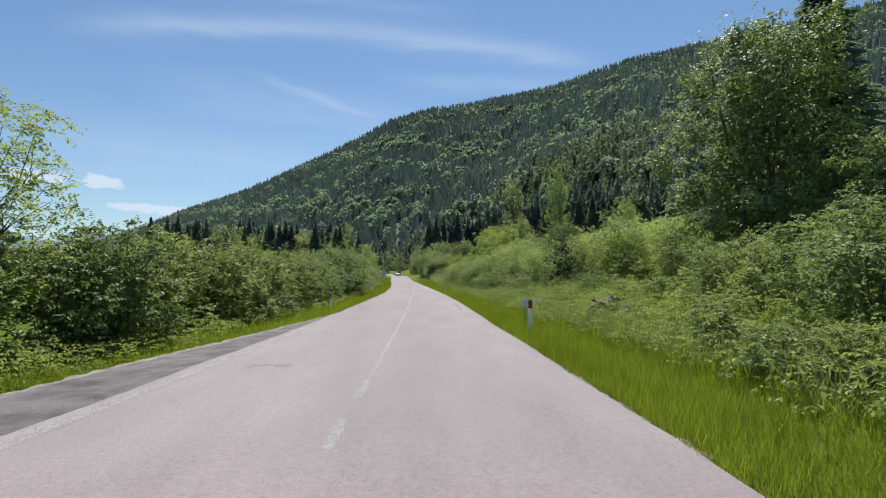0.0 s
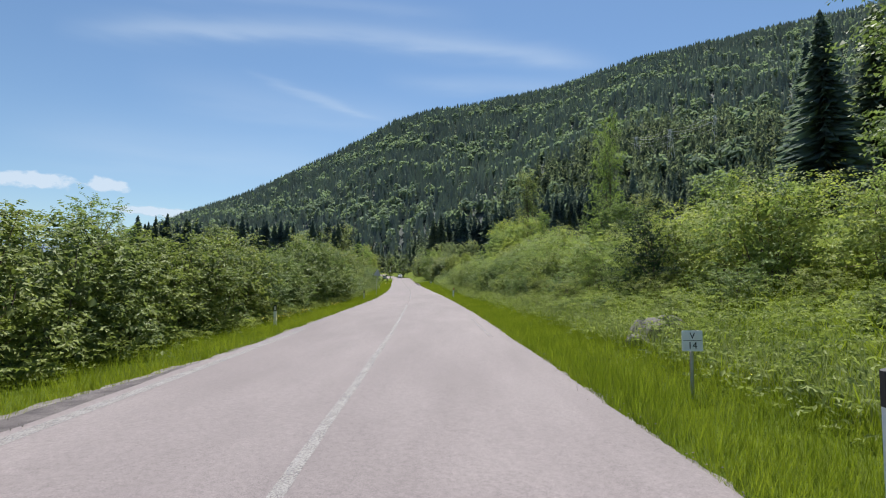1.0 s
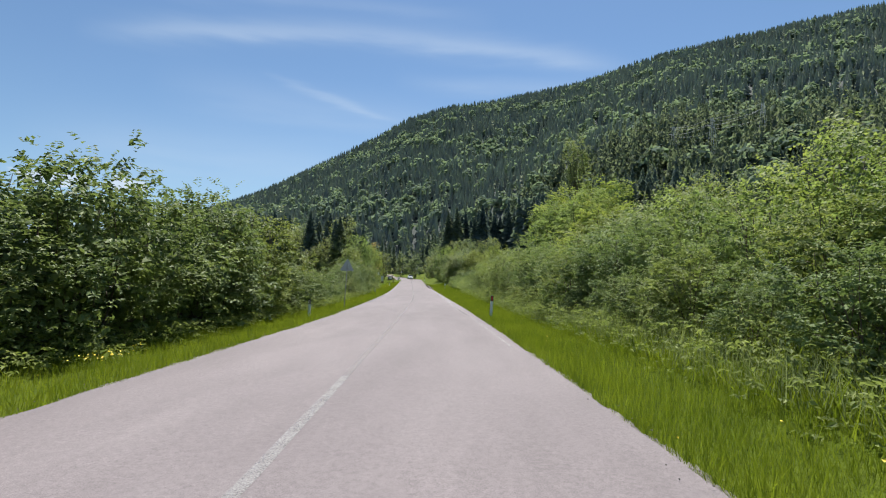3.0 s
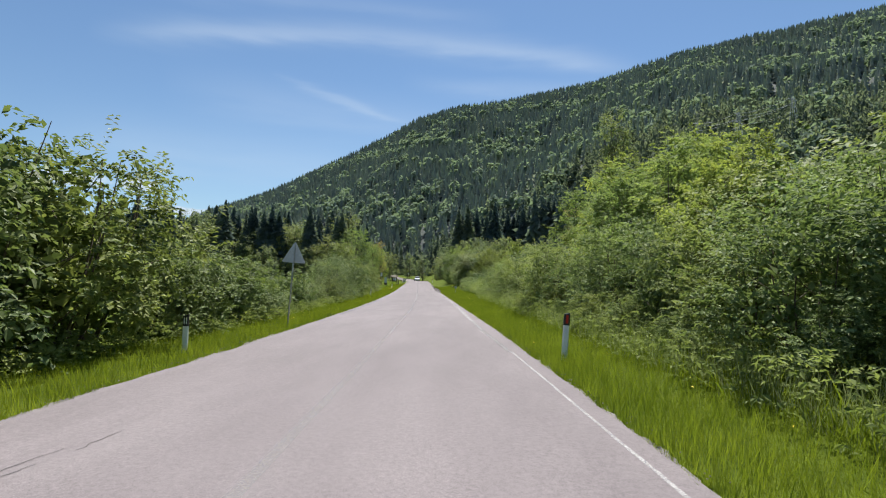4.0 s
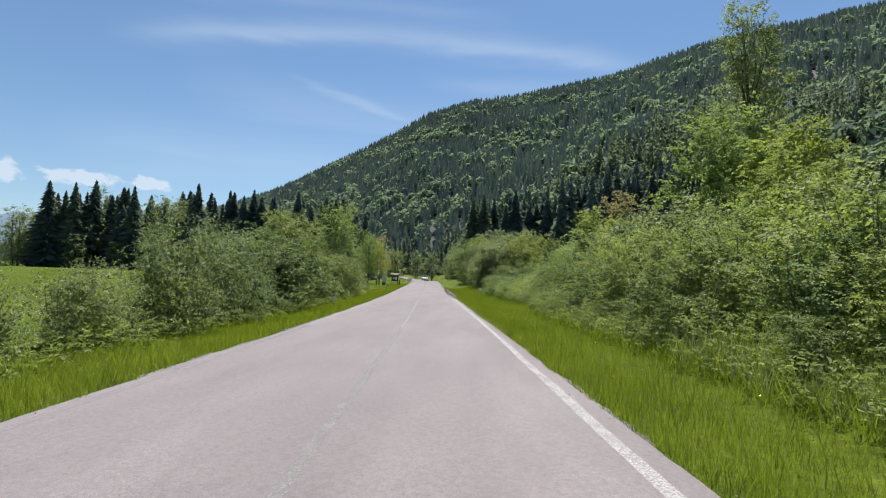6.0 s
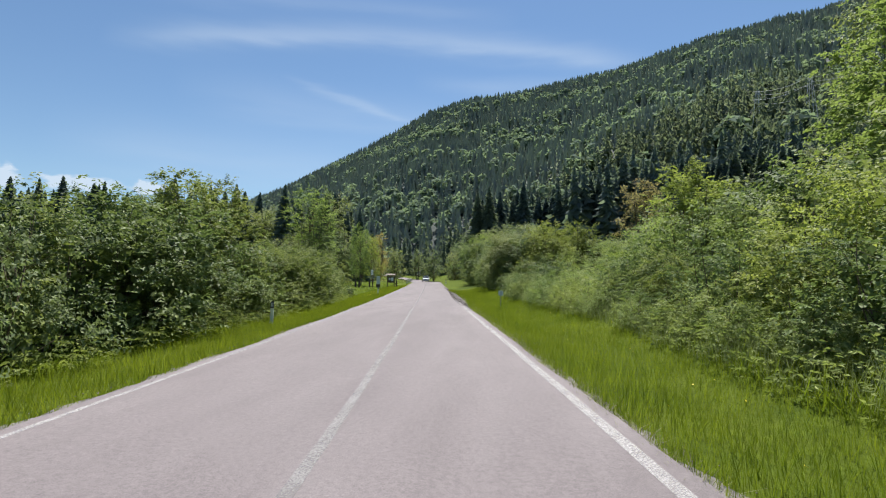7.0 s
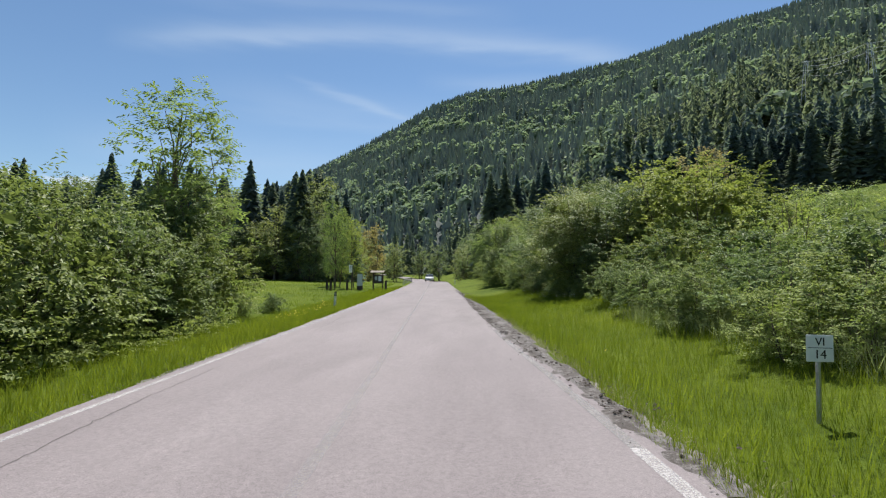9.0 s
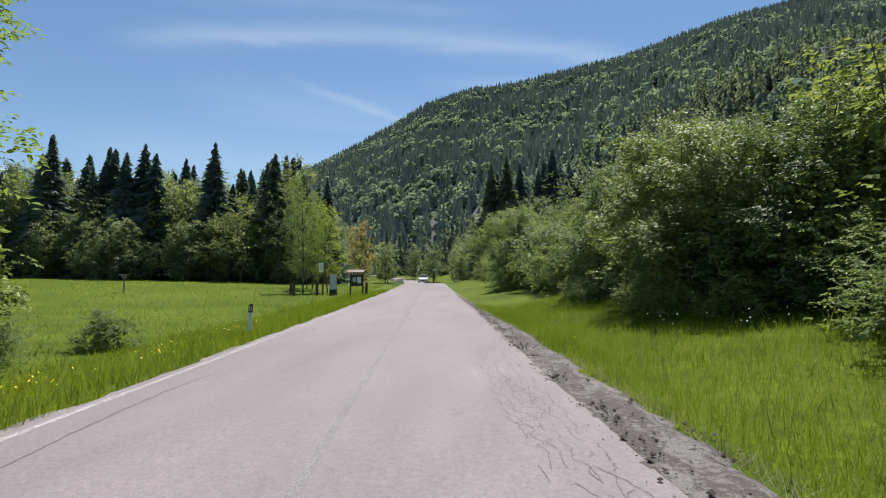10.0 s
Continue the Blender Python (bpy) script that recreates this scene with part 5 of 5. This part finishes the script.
# ---- cracks, dirt, stones, flowers ----
def drape(name, s, l, width, mat, lift, label, category):
    """Thin bands over the asphalt along lists of s and l."""
    V, F, n = [], [], 0
    for ss, ll in zip(s, l):
        ss, ll = np.asarray(ss, float), np.asarray(ll, float)
        ds, dl = np.gradient(ss), np.gradient(ll)
        q = np.hypot(ds, dl) + 1e-9
        w = width * (0.55 + 0.45 * np.sin(np.linspace(0.0, 3.14, len(ss)))) * 0.5
        for k in (-1, 1):
            x, y = plan(ss - k * dl / q * w, ll + k * ds / q * w)
            z = np.interp(ss, S_TAB, Z_TAB) + lift - 0.006 * np.abs(ll + 1.0) ** 1.3
            V.append(np.stack([x, y, z], -1))
        m = len(ss)
        a = n + np.arange(m - 1)
        F.append(np.stack([a, a + 1, a + m + 1, a + m], -1))
        n += 2 * m
    tagged(new(name, mesh_of(name, np.concatenate(V), np.concatenate(F), mat)), label, category, "", "structure")


def wander(rng, s, l, way, length, turn=0.5, step=0.10):
    out = [(s, l)]
    for _ in range(int(length / step)):
        way += rng.normal() * turn
        s, l = s + math.cos(way) * step, l + math.sin(way) * step
        out.append((s, l))
    return [p[0] for p in out], [p[1] for p in out]


def damage():
    rng = np.random.default_rng(31)
    for s0, s1, l0, l1, wide in ((9.0, 9.8, -3.2, -2.45, 0.011), (104.0, 111.5, 0.25, 1.2, 0.0065), (128.0, 138.5, 0.75, 1.35, 0.006)):
        S, L = [], []
        ns, nl = int((s1 - s0) / 0.23), 8 if s0 < 120 else 6
        ps = s0 + (np.arange(ns)[:, None] + rng.uniform(-0.45, 0.45, (ns, nl))) * 0.23
        pl = l0 + (np.arange(nl)[None, :] + rng.uniform(-0.42, 0.42, (ns, nl))) * (l1 - l0) / (nl - 1)
        for i in range(ns):
            for j in range(nl):
                for di, dj in ((1, 0), (0, 1), (1, 1)):
                    if i + di < ns and j + dj < nl and rng.uniform() < (0.88 if (di, dj) == (1, 0) else 0.38 if di + dj < 2 else 0.08) * (0.55 + 0.45 * math.sin(3.1 * i / ns)):
                        q = np.linspace(0, 1, 6)
                        bend = np.sin(q * np.pi) * rng.normal() * 0.02 + np.array([0, 1, -1, 1, -1, 0]) * rng.uniform(-0.012, 0.012)
                        S.append(ps[i, j] + (ps[i + di, j + dj] - ps[i, j]) * q + bend)
                        L.append(pl[i, j] + (pl[i + di, j + dj] - pl[i, j]) * q - bend)
        drape("road_crack", S, L, wide, CRACK, 0.0235, "net of dark cracks in the asphalt", "crack")
    S, L = [], []
    for s, l, way, ln in ((53.8, -2.95, 0.2, 1.3), (54.2, -2.85, 0.9, 0.5), (54.9, -2.7, 0.0, 0.7), (115.8, -3.3, 0.06, 6.5), (127.5, -3.3, 0.05, 7.0), (131.6, 0.15, 1.3, 0.5)):
        a, b = wander(rng, s, l, way, ln, 0.07)
        b = [l + (q - l) * 0.25 + 0.012 * rng.normal() for q in b]
        S.append(a)
        L.append(b)
    drape("road_crack", S, L, 0.010, CRACK, 0.0235, "long thin crack in the asphalt", "crack")
    dirt = strip("roadside_dirt", 117, 168, lambda s: right_edge(s) - 0.14 + wavy(0, 0.05, 1.2, 12.0)(s),
                 lambda s: right_edge(s) + np.interp(s, [117, 122, 128, 134, 142, 152, 168], [0.25, 0.5, 0.8, 0.95, 0.9, 0.65, 0.25]) + wavy(0, 0.18, 1.3, 13.0)(s), DIRT, 0.010, 0.06, 26, 0.016, False, 0.012, 0.10)
    tagged(new("roadside_dirt", dirt), "rutted brown dirt and gravel beside the asphalt", "dirt", "", "structure")
    # clods
    m = 5200
    s = rng.uniform(117, 160, m)
    keep = np.array([noise.noise((v * 0.9, 2.0, 0.0)) + 0.6 * noise.noise((v * 2.7, 5.0, 0.0)) for v in s]) > rng.normal(0.05, 0.25, m)
    s = s[keep]
    m = len(s)
    l = np.array([right_edge(v) for v in s]) + 0.10 + rng.normal(0, 0.09, m) + (rng.uniform(0, 1, m) < 0.25) * rng.uniform(0.2, 0.7, m)
    x, y = plan(s, l)
    ball = np.array([(1, 0, 0), (0, 1, 0), (-1, 0, 0), (0, -1, 0), (0, 0, .6), (0, 0, -.6)])
    side = np.array([(0, 1, 4), (1, 2, 4), (2, 3, 4), (3, 0, 4), (1, 0, 5), (2, 1, 5), (3, 2, 5), (0, 3, 5)])
    V = np.stack([x, y, np.interp(s, S_TAB, Z_TAB) + 0.022], -1)[:, None, :] + ball[None] * (0.006 + 0.028 * rng.uniform(0, 1, m) ** 4)[:, None, None] * rng.uniform(0.6, 1.4, (m, 6, 1))
    tagged(new("soil_clods", mesh_of("soil_clods", V.reshape(-1, 3), (np.arange(m)[:, None, None] * 6 + side[None]).reshape(-1, 3), MUD)), "dark clods of soil along the rut", "soil", "", "stuff")
    # loose stones
    n = 2000
    s = rng.uniform(100, 166, n)
    right = np.array([right_edge(v) for v in s])
    l = right + rng.normal(0.22, 0.28, n)
    s2 = rng.uniform(3, 130, 1300)
    right2 = np.array([right_edge(v) for v in s2])
    s, l = np.concatenate([s, s2, s2 + 0.37]), np.concatenate([l, right2 + rng.normal(0.05, 0.10, 1300), np.array([left_edge(v) for v in s2 + 0.37]) + rng.normal(-0.05, 0.10, 1300)])
    x, y = plan(s, l)
    z = np.interp(s, S_TAB, Z_TAB) + 0.02
    r = rng.uniform(0.003, 0.013, len(s))
    octa = np.array([(1, 0, 0), (0, 1, 0), (-1, 0, 0), (0, -1, 0), (0, 0, .7), (0, 0, -.7)])
    V = np.stack([x, y, z], -1)[:, None, :] + octa[None] * r[:, None, None] * rng.uniform(0.6, 1.3, (len(s), 6, 1))
    tri = np.array([(0, 1, 4), (1, 2, 4), (2, 3, 4), (3, 0, 4), (1, 0, 5), (2, 1, 5), (3, 2, 5), (0, 3, 5)])
    F = (np.arange(len(s))[:, None, None] * 6 + tri[None]).reshape(-1, 3)
    tagged(new("gravel", mesh_of("gravel", V.reshape(-1, 3), F, GRIT)), "loose pale gravel along the road edge", "gravel", "", "stuff")


def flowers():
    rng = np.random.default_rng(41)
    white = plain("white_petal", (0.66, 0.68, 0.60), (0.80, 0.80, 0.74), 5, 0.6)

    def patch(name, spots, n, h0, h1, size, mat, label):
        pick = rng.integers(0, len(spots), n)
        sp = np.array(spots)[pick]
        s = sp[:, 0] + rng.normal(size=n) * sp[:, 2]
        l = sp[:, 1] + rng.normal(size=n) * sp[:, 3]
        x, y = plan(s, l)
        c = np.stack([x, y, land(x, y) + rng.uniform(h0, h1, n)], -1)
        v, f = leaf_quads(c, rng.normal(size=(n, 3)) * 0.5 + [0, 0, 1], rng.normal(size=(n, 3)), size * rng.uniform(0.7, 1.3, n), 0.95)
        tagged(new(name, mesh_of(name, v, f, mat)), label, "flowers", "", "stuff")

    patch("yellow_flowers", [(36.5, -6.2, 0.7, 0.25), (34.5, -6.0, 0.5, 0.3), (40.5, -6.3, 0.6, 0.2), (136, -5.0, 0.8, 0.4), (141, -5.6, 0.8, 0.3), (132.6, -5.3, 0.4, 0.3), (48, -5.9, 0.6, 0.2), (70, -5.6, 3, 0.5)],
          420, 0.22, 0.40, 0.035, BLOSSOM, "yellow buttercups in the verge grass")
    patch("yellow_flowers", [(60, 3.6, 30, 0.6), (100, 3.6, 30, 0.8)], 110, 0.2, 0.36, 0.03, BLOSSOM, "scattered yellow buttercups in the verge grass")
    patch("white_flowers", [(139, 5.4, 2.5, 0.4), (145, 5.2, 3, 0.4), (136, 6.0, 1.0, 0.4)], 70, 0.30, 0.55, 0.034, white, "white umbel flowers in the verge grass")


# ---- far things ----
def far_things():
    # road beyond the crest
    sv = np.arange(262, 420, 4.0)
    mid = np.interp(sv, [262, 300, 340, 420], [-3, -6, -16, -60])
    V = []
    for k in (-3.0, 3.0):
        x, y = plan(sv, mid + k)
        V.append(np.stack([x, y, land(x, y) + 0.35], -1))
    m = len(sv)
    a = np.arange(m - 1)
    tagged(new("far_road", mesh_of("far_road", np.concatenate(V), np.stack([a, a + m, a + m + 1, a + 1], -1), ASPHALT, True)), "pale road climbing beyond the crest", "road", "", "structure")
    # pale gravel clearing in the meadow
    rng = np.random.default_rng(51)
    ang = np.linspace(0, 2 * np.pi, 40, endpoint=False)
    rr = 1 + 0.15 * np.sin(3 * ang + 1) + 0.1 * np.sin(5 * ang)
    rows = []
    for q in (0.05, 0.4, 0.75, 1.0):
        x, y = plan(101 + 7.0 * rr * q * np.cos(ang), -33 + 9.0 * rr * q * np.sin(ang))
        rows.append(np.stack([x, y, land(x, y) + (0.10 if q < 1 else 0.0)], -1))
    V = np.concatenate(rows)
    F = []
    for i in range(3):
        p = i * 40 + np.arange(40)
        q = i * 40 + (np.arange(40) + 1) % 40
        F.append(np.stack([p, q, q + 40, p + 40], -1))
    tagged(new("gravel_clearing", mesh_of("gravel_clearing", V, np.concatenate(F), GRIT, True)), "pale gravel clearing in the meadow", "gravel", "", "structure")
    # pylons and cables on the slope
    steel = plain("pale_steel", (0.45, 0.46, 0.47), (0.56, 0.57, 0.58), 3, 0.6)
    tops = []
    for s, l, h in ((296, 133, 24), (285, 147, 24), (280, 170, 24)):
        x, y = (float(v) for v in plan(s, l))
        z = float(land(x, y))
        pylon = tagged(new("pylon"), "pale steel lattice pylon on the wooded slope", "pylon", "power line pylons")
        pylon.matrix_basis = pose(x, y, z, 0, 0, 35)
        for sx, sy in ((-1, -1), (1, -1), (1, 1), (-1, 1)):
            v, f = tubes([[((sx * 2.2, sy * 2.2, -1), 0.12), ((sx * 0.4, sy * 0.4, h), 0.08)]], 5)
            part("leg", mesh_of("leg", v, f, steel), None, pylon)
        for zz in (h * 0.3, h * 0.55, h * 0.75, h * 0.9):
            w = 2.2 + (0.4 - 2.2) * zz / h
            v, f = tubes([[((-w, -w, zz), 0.06), ((w, -w, zz + 2), 0.06)], [((w, -w, zz), 0.06), ((-w, -w, zz + 2), 0.06)], [((-w, w, zz), 0.06), ((w, w, zz + 2), 0.06)]], 4)
            part("brace", mesh_of("brace", v, f, steel), None, pylon)
        for zz, w in ((h * 0.8, 4.5), (h * 0.95, 3.2)):
            v, f = tubes([[((-w, 0, zz), 0.08), ((w, 0, zz), 0.08)]], 5)
            part("arm", mesh_of("arm", v, f, steel), None, pylon)
        tops.append((x, y, z + h * 0.8))
    for p, q in zip(tops, tops[1:]):
        p, q = np.array(p), np.array(q)
        for dx, dz in ((-4.5, 0), (4.5, 0), (-3.2, 3.6), (3.2, 3.6)):
            t = np.linspace(0, 1, 14)
            line = p + (q - p) * t[:, None] + np.array([dx * 0.8, dx * 0.57, dz]) - np.array([0, 0, 1.0]) * (6 * t * (1 - t))[:, None]
            v, f = tubes([[(w, 0.06) for w in line]], 4)
            tagged(new("power_cable", mesh_of("power_cable", v, f, steel)), "thin pale power cable above the forest", "cable", "power cables")
    # distant mountains: a sheet that glows, haze and daylight put into its colour
    b = np.radians(np.linspace(-75, -18, 80))
    hgt = 300 + 60 * np.sin(b * 23) + 40 * np.sin(b * 51 + 1) + 18 * np.sin(b * 130)
    hgt = hgt * np.interp(np.degrees(b), [-75, -45, -30, -18], [1.2, 1.05, 1.1, 1.1])
    lo = np.stack([4300 * np.sin(b), 4300 * np.cos(b), np.full(80, -30.0)], -1)
    hi = np.stack([4500 * np.sin(b), 4500 * np.cos(b), hgt], -1)
    m = bpy.data.materials.new("distant_haze_glow")
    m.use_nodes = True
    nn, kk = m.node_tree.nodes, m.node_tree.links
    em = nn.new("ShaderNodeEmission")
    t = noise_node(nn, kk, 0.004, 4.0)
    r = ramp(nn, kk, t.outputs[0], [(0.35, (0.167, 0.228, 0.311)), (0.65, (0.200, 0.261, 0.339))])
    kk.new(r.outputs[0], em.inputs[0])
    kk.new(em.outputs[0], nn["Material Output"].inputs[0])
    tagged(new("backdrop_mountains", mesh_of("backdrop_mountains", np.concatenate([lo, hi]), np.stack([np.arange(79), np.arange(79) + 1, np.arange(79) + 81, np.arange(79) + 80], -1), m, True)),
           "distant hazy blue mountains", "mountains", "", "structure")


def clouds():
    """Thin high streaks and small fair-weather puffs, on a sheet far behind everything."""
    cols, rows_n = 90, 40
    b, e = np.meshgrid(np.linspace(-55, 55, cols), np.linspace(-1, 42, rows_n))
    R = 4800
    V = np.stack([R * np.cos(np.radians(e)) * np.sin(np.radians(b)), R * np.cos(np.radians(e)) * np.cos(np.radians(b)), R * np.sin(np.radians(e))], -1).reshape(-1, 3)
    F = grid_faces(rows_n, cols)
    me = mesh_of("backdrop_clouds", V, F, None, True)
    uv = me.uv_layers.new(name="sky")
    flat = np.stack([b.ravel(), e.ravel()], -1)[F.ravel()]
    uv.data.foreach_set("uv", flat.astype(np.float32).ravel())
    m = bpy.data.materials.new("cloud")
    m.use_nodes = True
    n, k = m.node_tree.nodes, m.node_tree.links
    n.remove(n["Principled BSDF"])
    co = n.new("ShaderNodeUVMap")
    co.uv_map = "sky"

    def calc(op, a, b=None, c=None):
        q = n.new("ShaderNodeMath")
        q.operation = op
        for s, v in zip(q.inputs, (a, b, c)):
            if v is None:
                continue
            if isinstance(v, (int, float)):
                s.default_value = v
            else:
                k.new(v, s)
        return q.outputs[0]

    sep = n.new("ShaderNodeSeparateXYZ")
    k.new(co.outputs[0], sep.inputs[0])
    u, v = sep.outputs[0], sep.outputs[1]

    def fog(scale, stretch, turn=0.0, detail=5.0):
        mp = n.new("ShaderNodeMapping")
        mp.inputs["Scale"].default_value, mp.inputs["Rotation"].default_value = stretch, (0, 0, radians(turn))
        t = n.new("ShaderNodeTexNoise")
        t.inputs["Scale"].default_value, t.inputs["Detail"].default_value = scale, detail
        k.new(co.outputs[0], mp.inputs[0])
        k.new(mp.outputs[0], t.inputs["Vector"])
        return t.outputs[0]

    wisps = fog(0.55, (0.16, 1.0, 1.0), 6)
    total = None
    # streaks: middle, slope, bend, half width, strength, from bearing, to bearing
    for mid, slope, bend, half, strength, b0, b1 in (
            (24.6, -0.10, -0.005, 1.1, 0.26, -38, 19), (14.9, -0.27, 0.0, 0.45, 0.24, -22, -5.5), (16.5, -0.05, 0.0, 2.2, 0.12, -32, 2),
            (12.0, 0.0, 0.0, 2.6, 0.14, -42, -8), (20.6, -0.06, 0.0, 0.9, 0.16, -8, 18), (27.2, -0.10, -0.004, 0.9, 0.10, -36, 4)):
        line = calc("SUBTRACT", v, calc("MULTIPLY_ADD", calc("MULTIPLY", u, u), bend, calc("MULTIPLY_ADD", u, slope, mid)))
        line = calc("ADD", line, calc("MULTIPLY_ADD", wisps, 2.0, -1.0))
        q = calc("DIVIDE", line, half)
        body = calc("POWER", 2.718, calc("MULTIPLY", calc("MULTIPLY", q, q), -1.0))
        along_u = calc("MULTIPLY", calc("SMOOTH_MIN", calc("MULTIPLY", calc("SUBTRACT", u, b0), 0.12), 1.0, 0.3), calc("SMOOTH_MIN", calc("MULTIPLY", calc("SUBTRACT", b1, u), 0.12), 1.0, 0.3))
        one = calc("MULTIPLY", calc("MULTIPLY", body, calc("MAXIMUM", along_u, 0.0)), strength)
        one = calc("MULTIPLY", one, calc("MULTIPLY_ADD", wisps, 1.6, 0.2))
        total = one if total is None else calc("ADD", total, one)
    # haze towards the horizon
    haze = calc("MULTIPLY", calc("POWER", 2.718, calc("MULTIPLY", v, -0.15)), 0.26)
    total = calc("ADD", total, haze)
    # small puffs: bearing, elevation, half width, half height
    lumps = fog(0.9, (1.0, 1.6, 1.0), 0, 6.0)
    for pb, pe, pw, ph in ((-33.2, 8.6, 2.0, 0.85), (-38.6, 8.6, 3.4, 0.8), (-27.2, 6.3, 1.8, 0.6), (-44.5, 8.4, 2.0, 1.2), (-30, 6.5, 3.0, 0.5)):
        du, dv = calc("DIVIDE", calc("SUBTRACT", u, pb), pw), calc("DIVIDE", calc("SUBTRACT", v, pe), ph)
        d = calc("SQRT", calc("ADD", calc("MULTIPLY", du, du), calc("MULTIPLY", dv, dv)))
        edge = calc("SUBTRACT", calc("MULTIPLY_ADD", lumps, 1.7, 0.15), d)
        puff = calc("MINIMUM", calc("MAXIMUM", calc("MULTIPLY", edge, 2.2), 0.0), 0.85)
        total = calc("MAXIMUM", total, puff)
    total = calc("MINIMUM", calc("MAXIMUM", total, 0.0), 0.95)
    clear = n.new("ShaderNodeBsdfTransparent")
    glow = n.new("ShaderNodeEmission")
    glow.inputs[0].default_value, glow.inputs[1].default_value = (0.74, 0.86, 1.0, 1), 0.53
    mx = n.new("ShaderNodeMixShader")
    k.new(total, mx.inputs[0])
    k.new(clear.outputs[0], mx.inputs[1])
    k.new(glow.outputs[0], mx.inputs[2])
    k.new(mx.outputs[0], n["Material Output"].inputs[0])
    me.materials.append(m)
    tagged(new("backdrop_clouds", me), "thin white streaks of cloud and small puffs", "clouds", "", "structure")


road_things()
damage()
flowers()
far_things()
clouds()
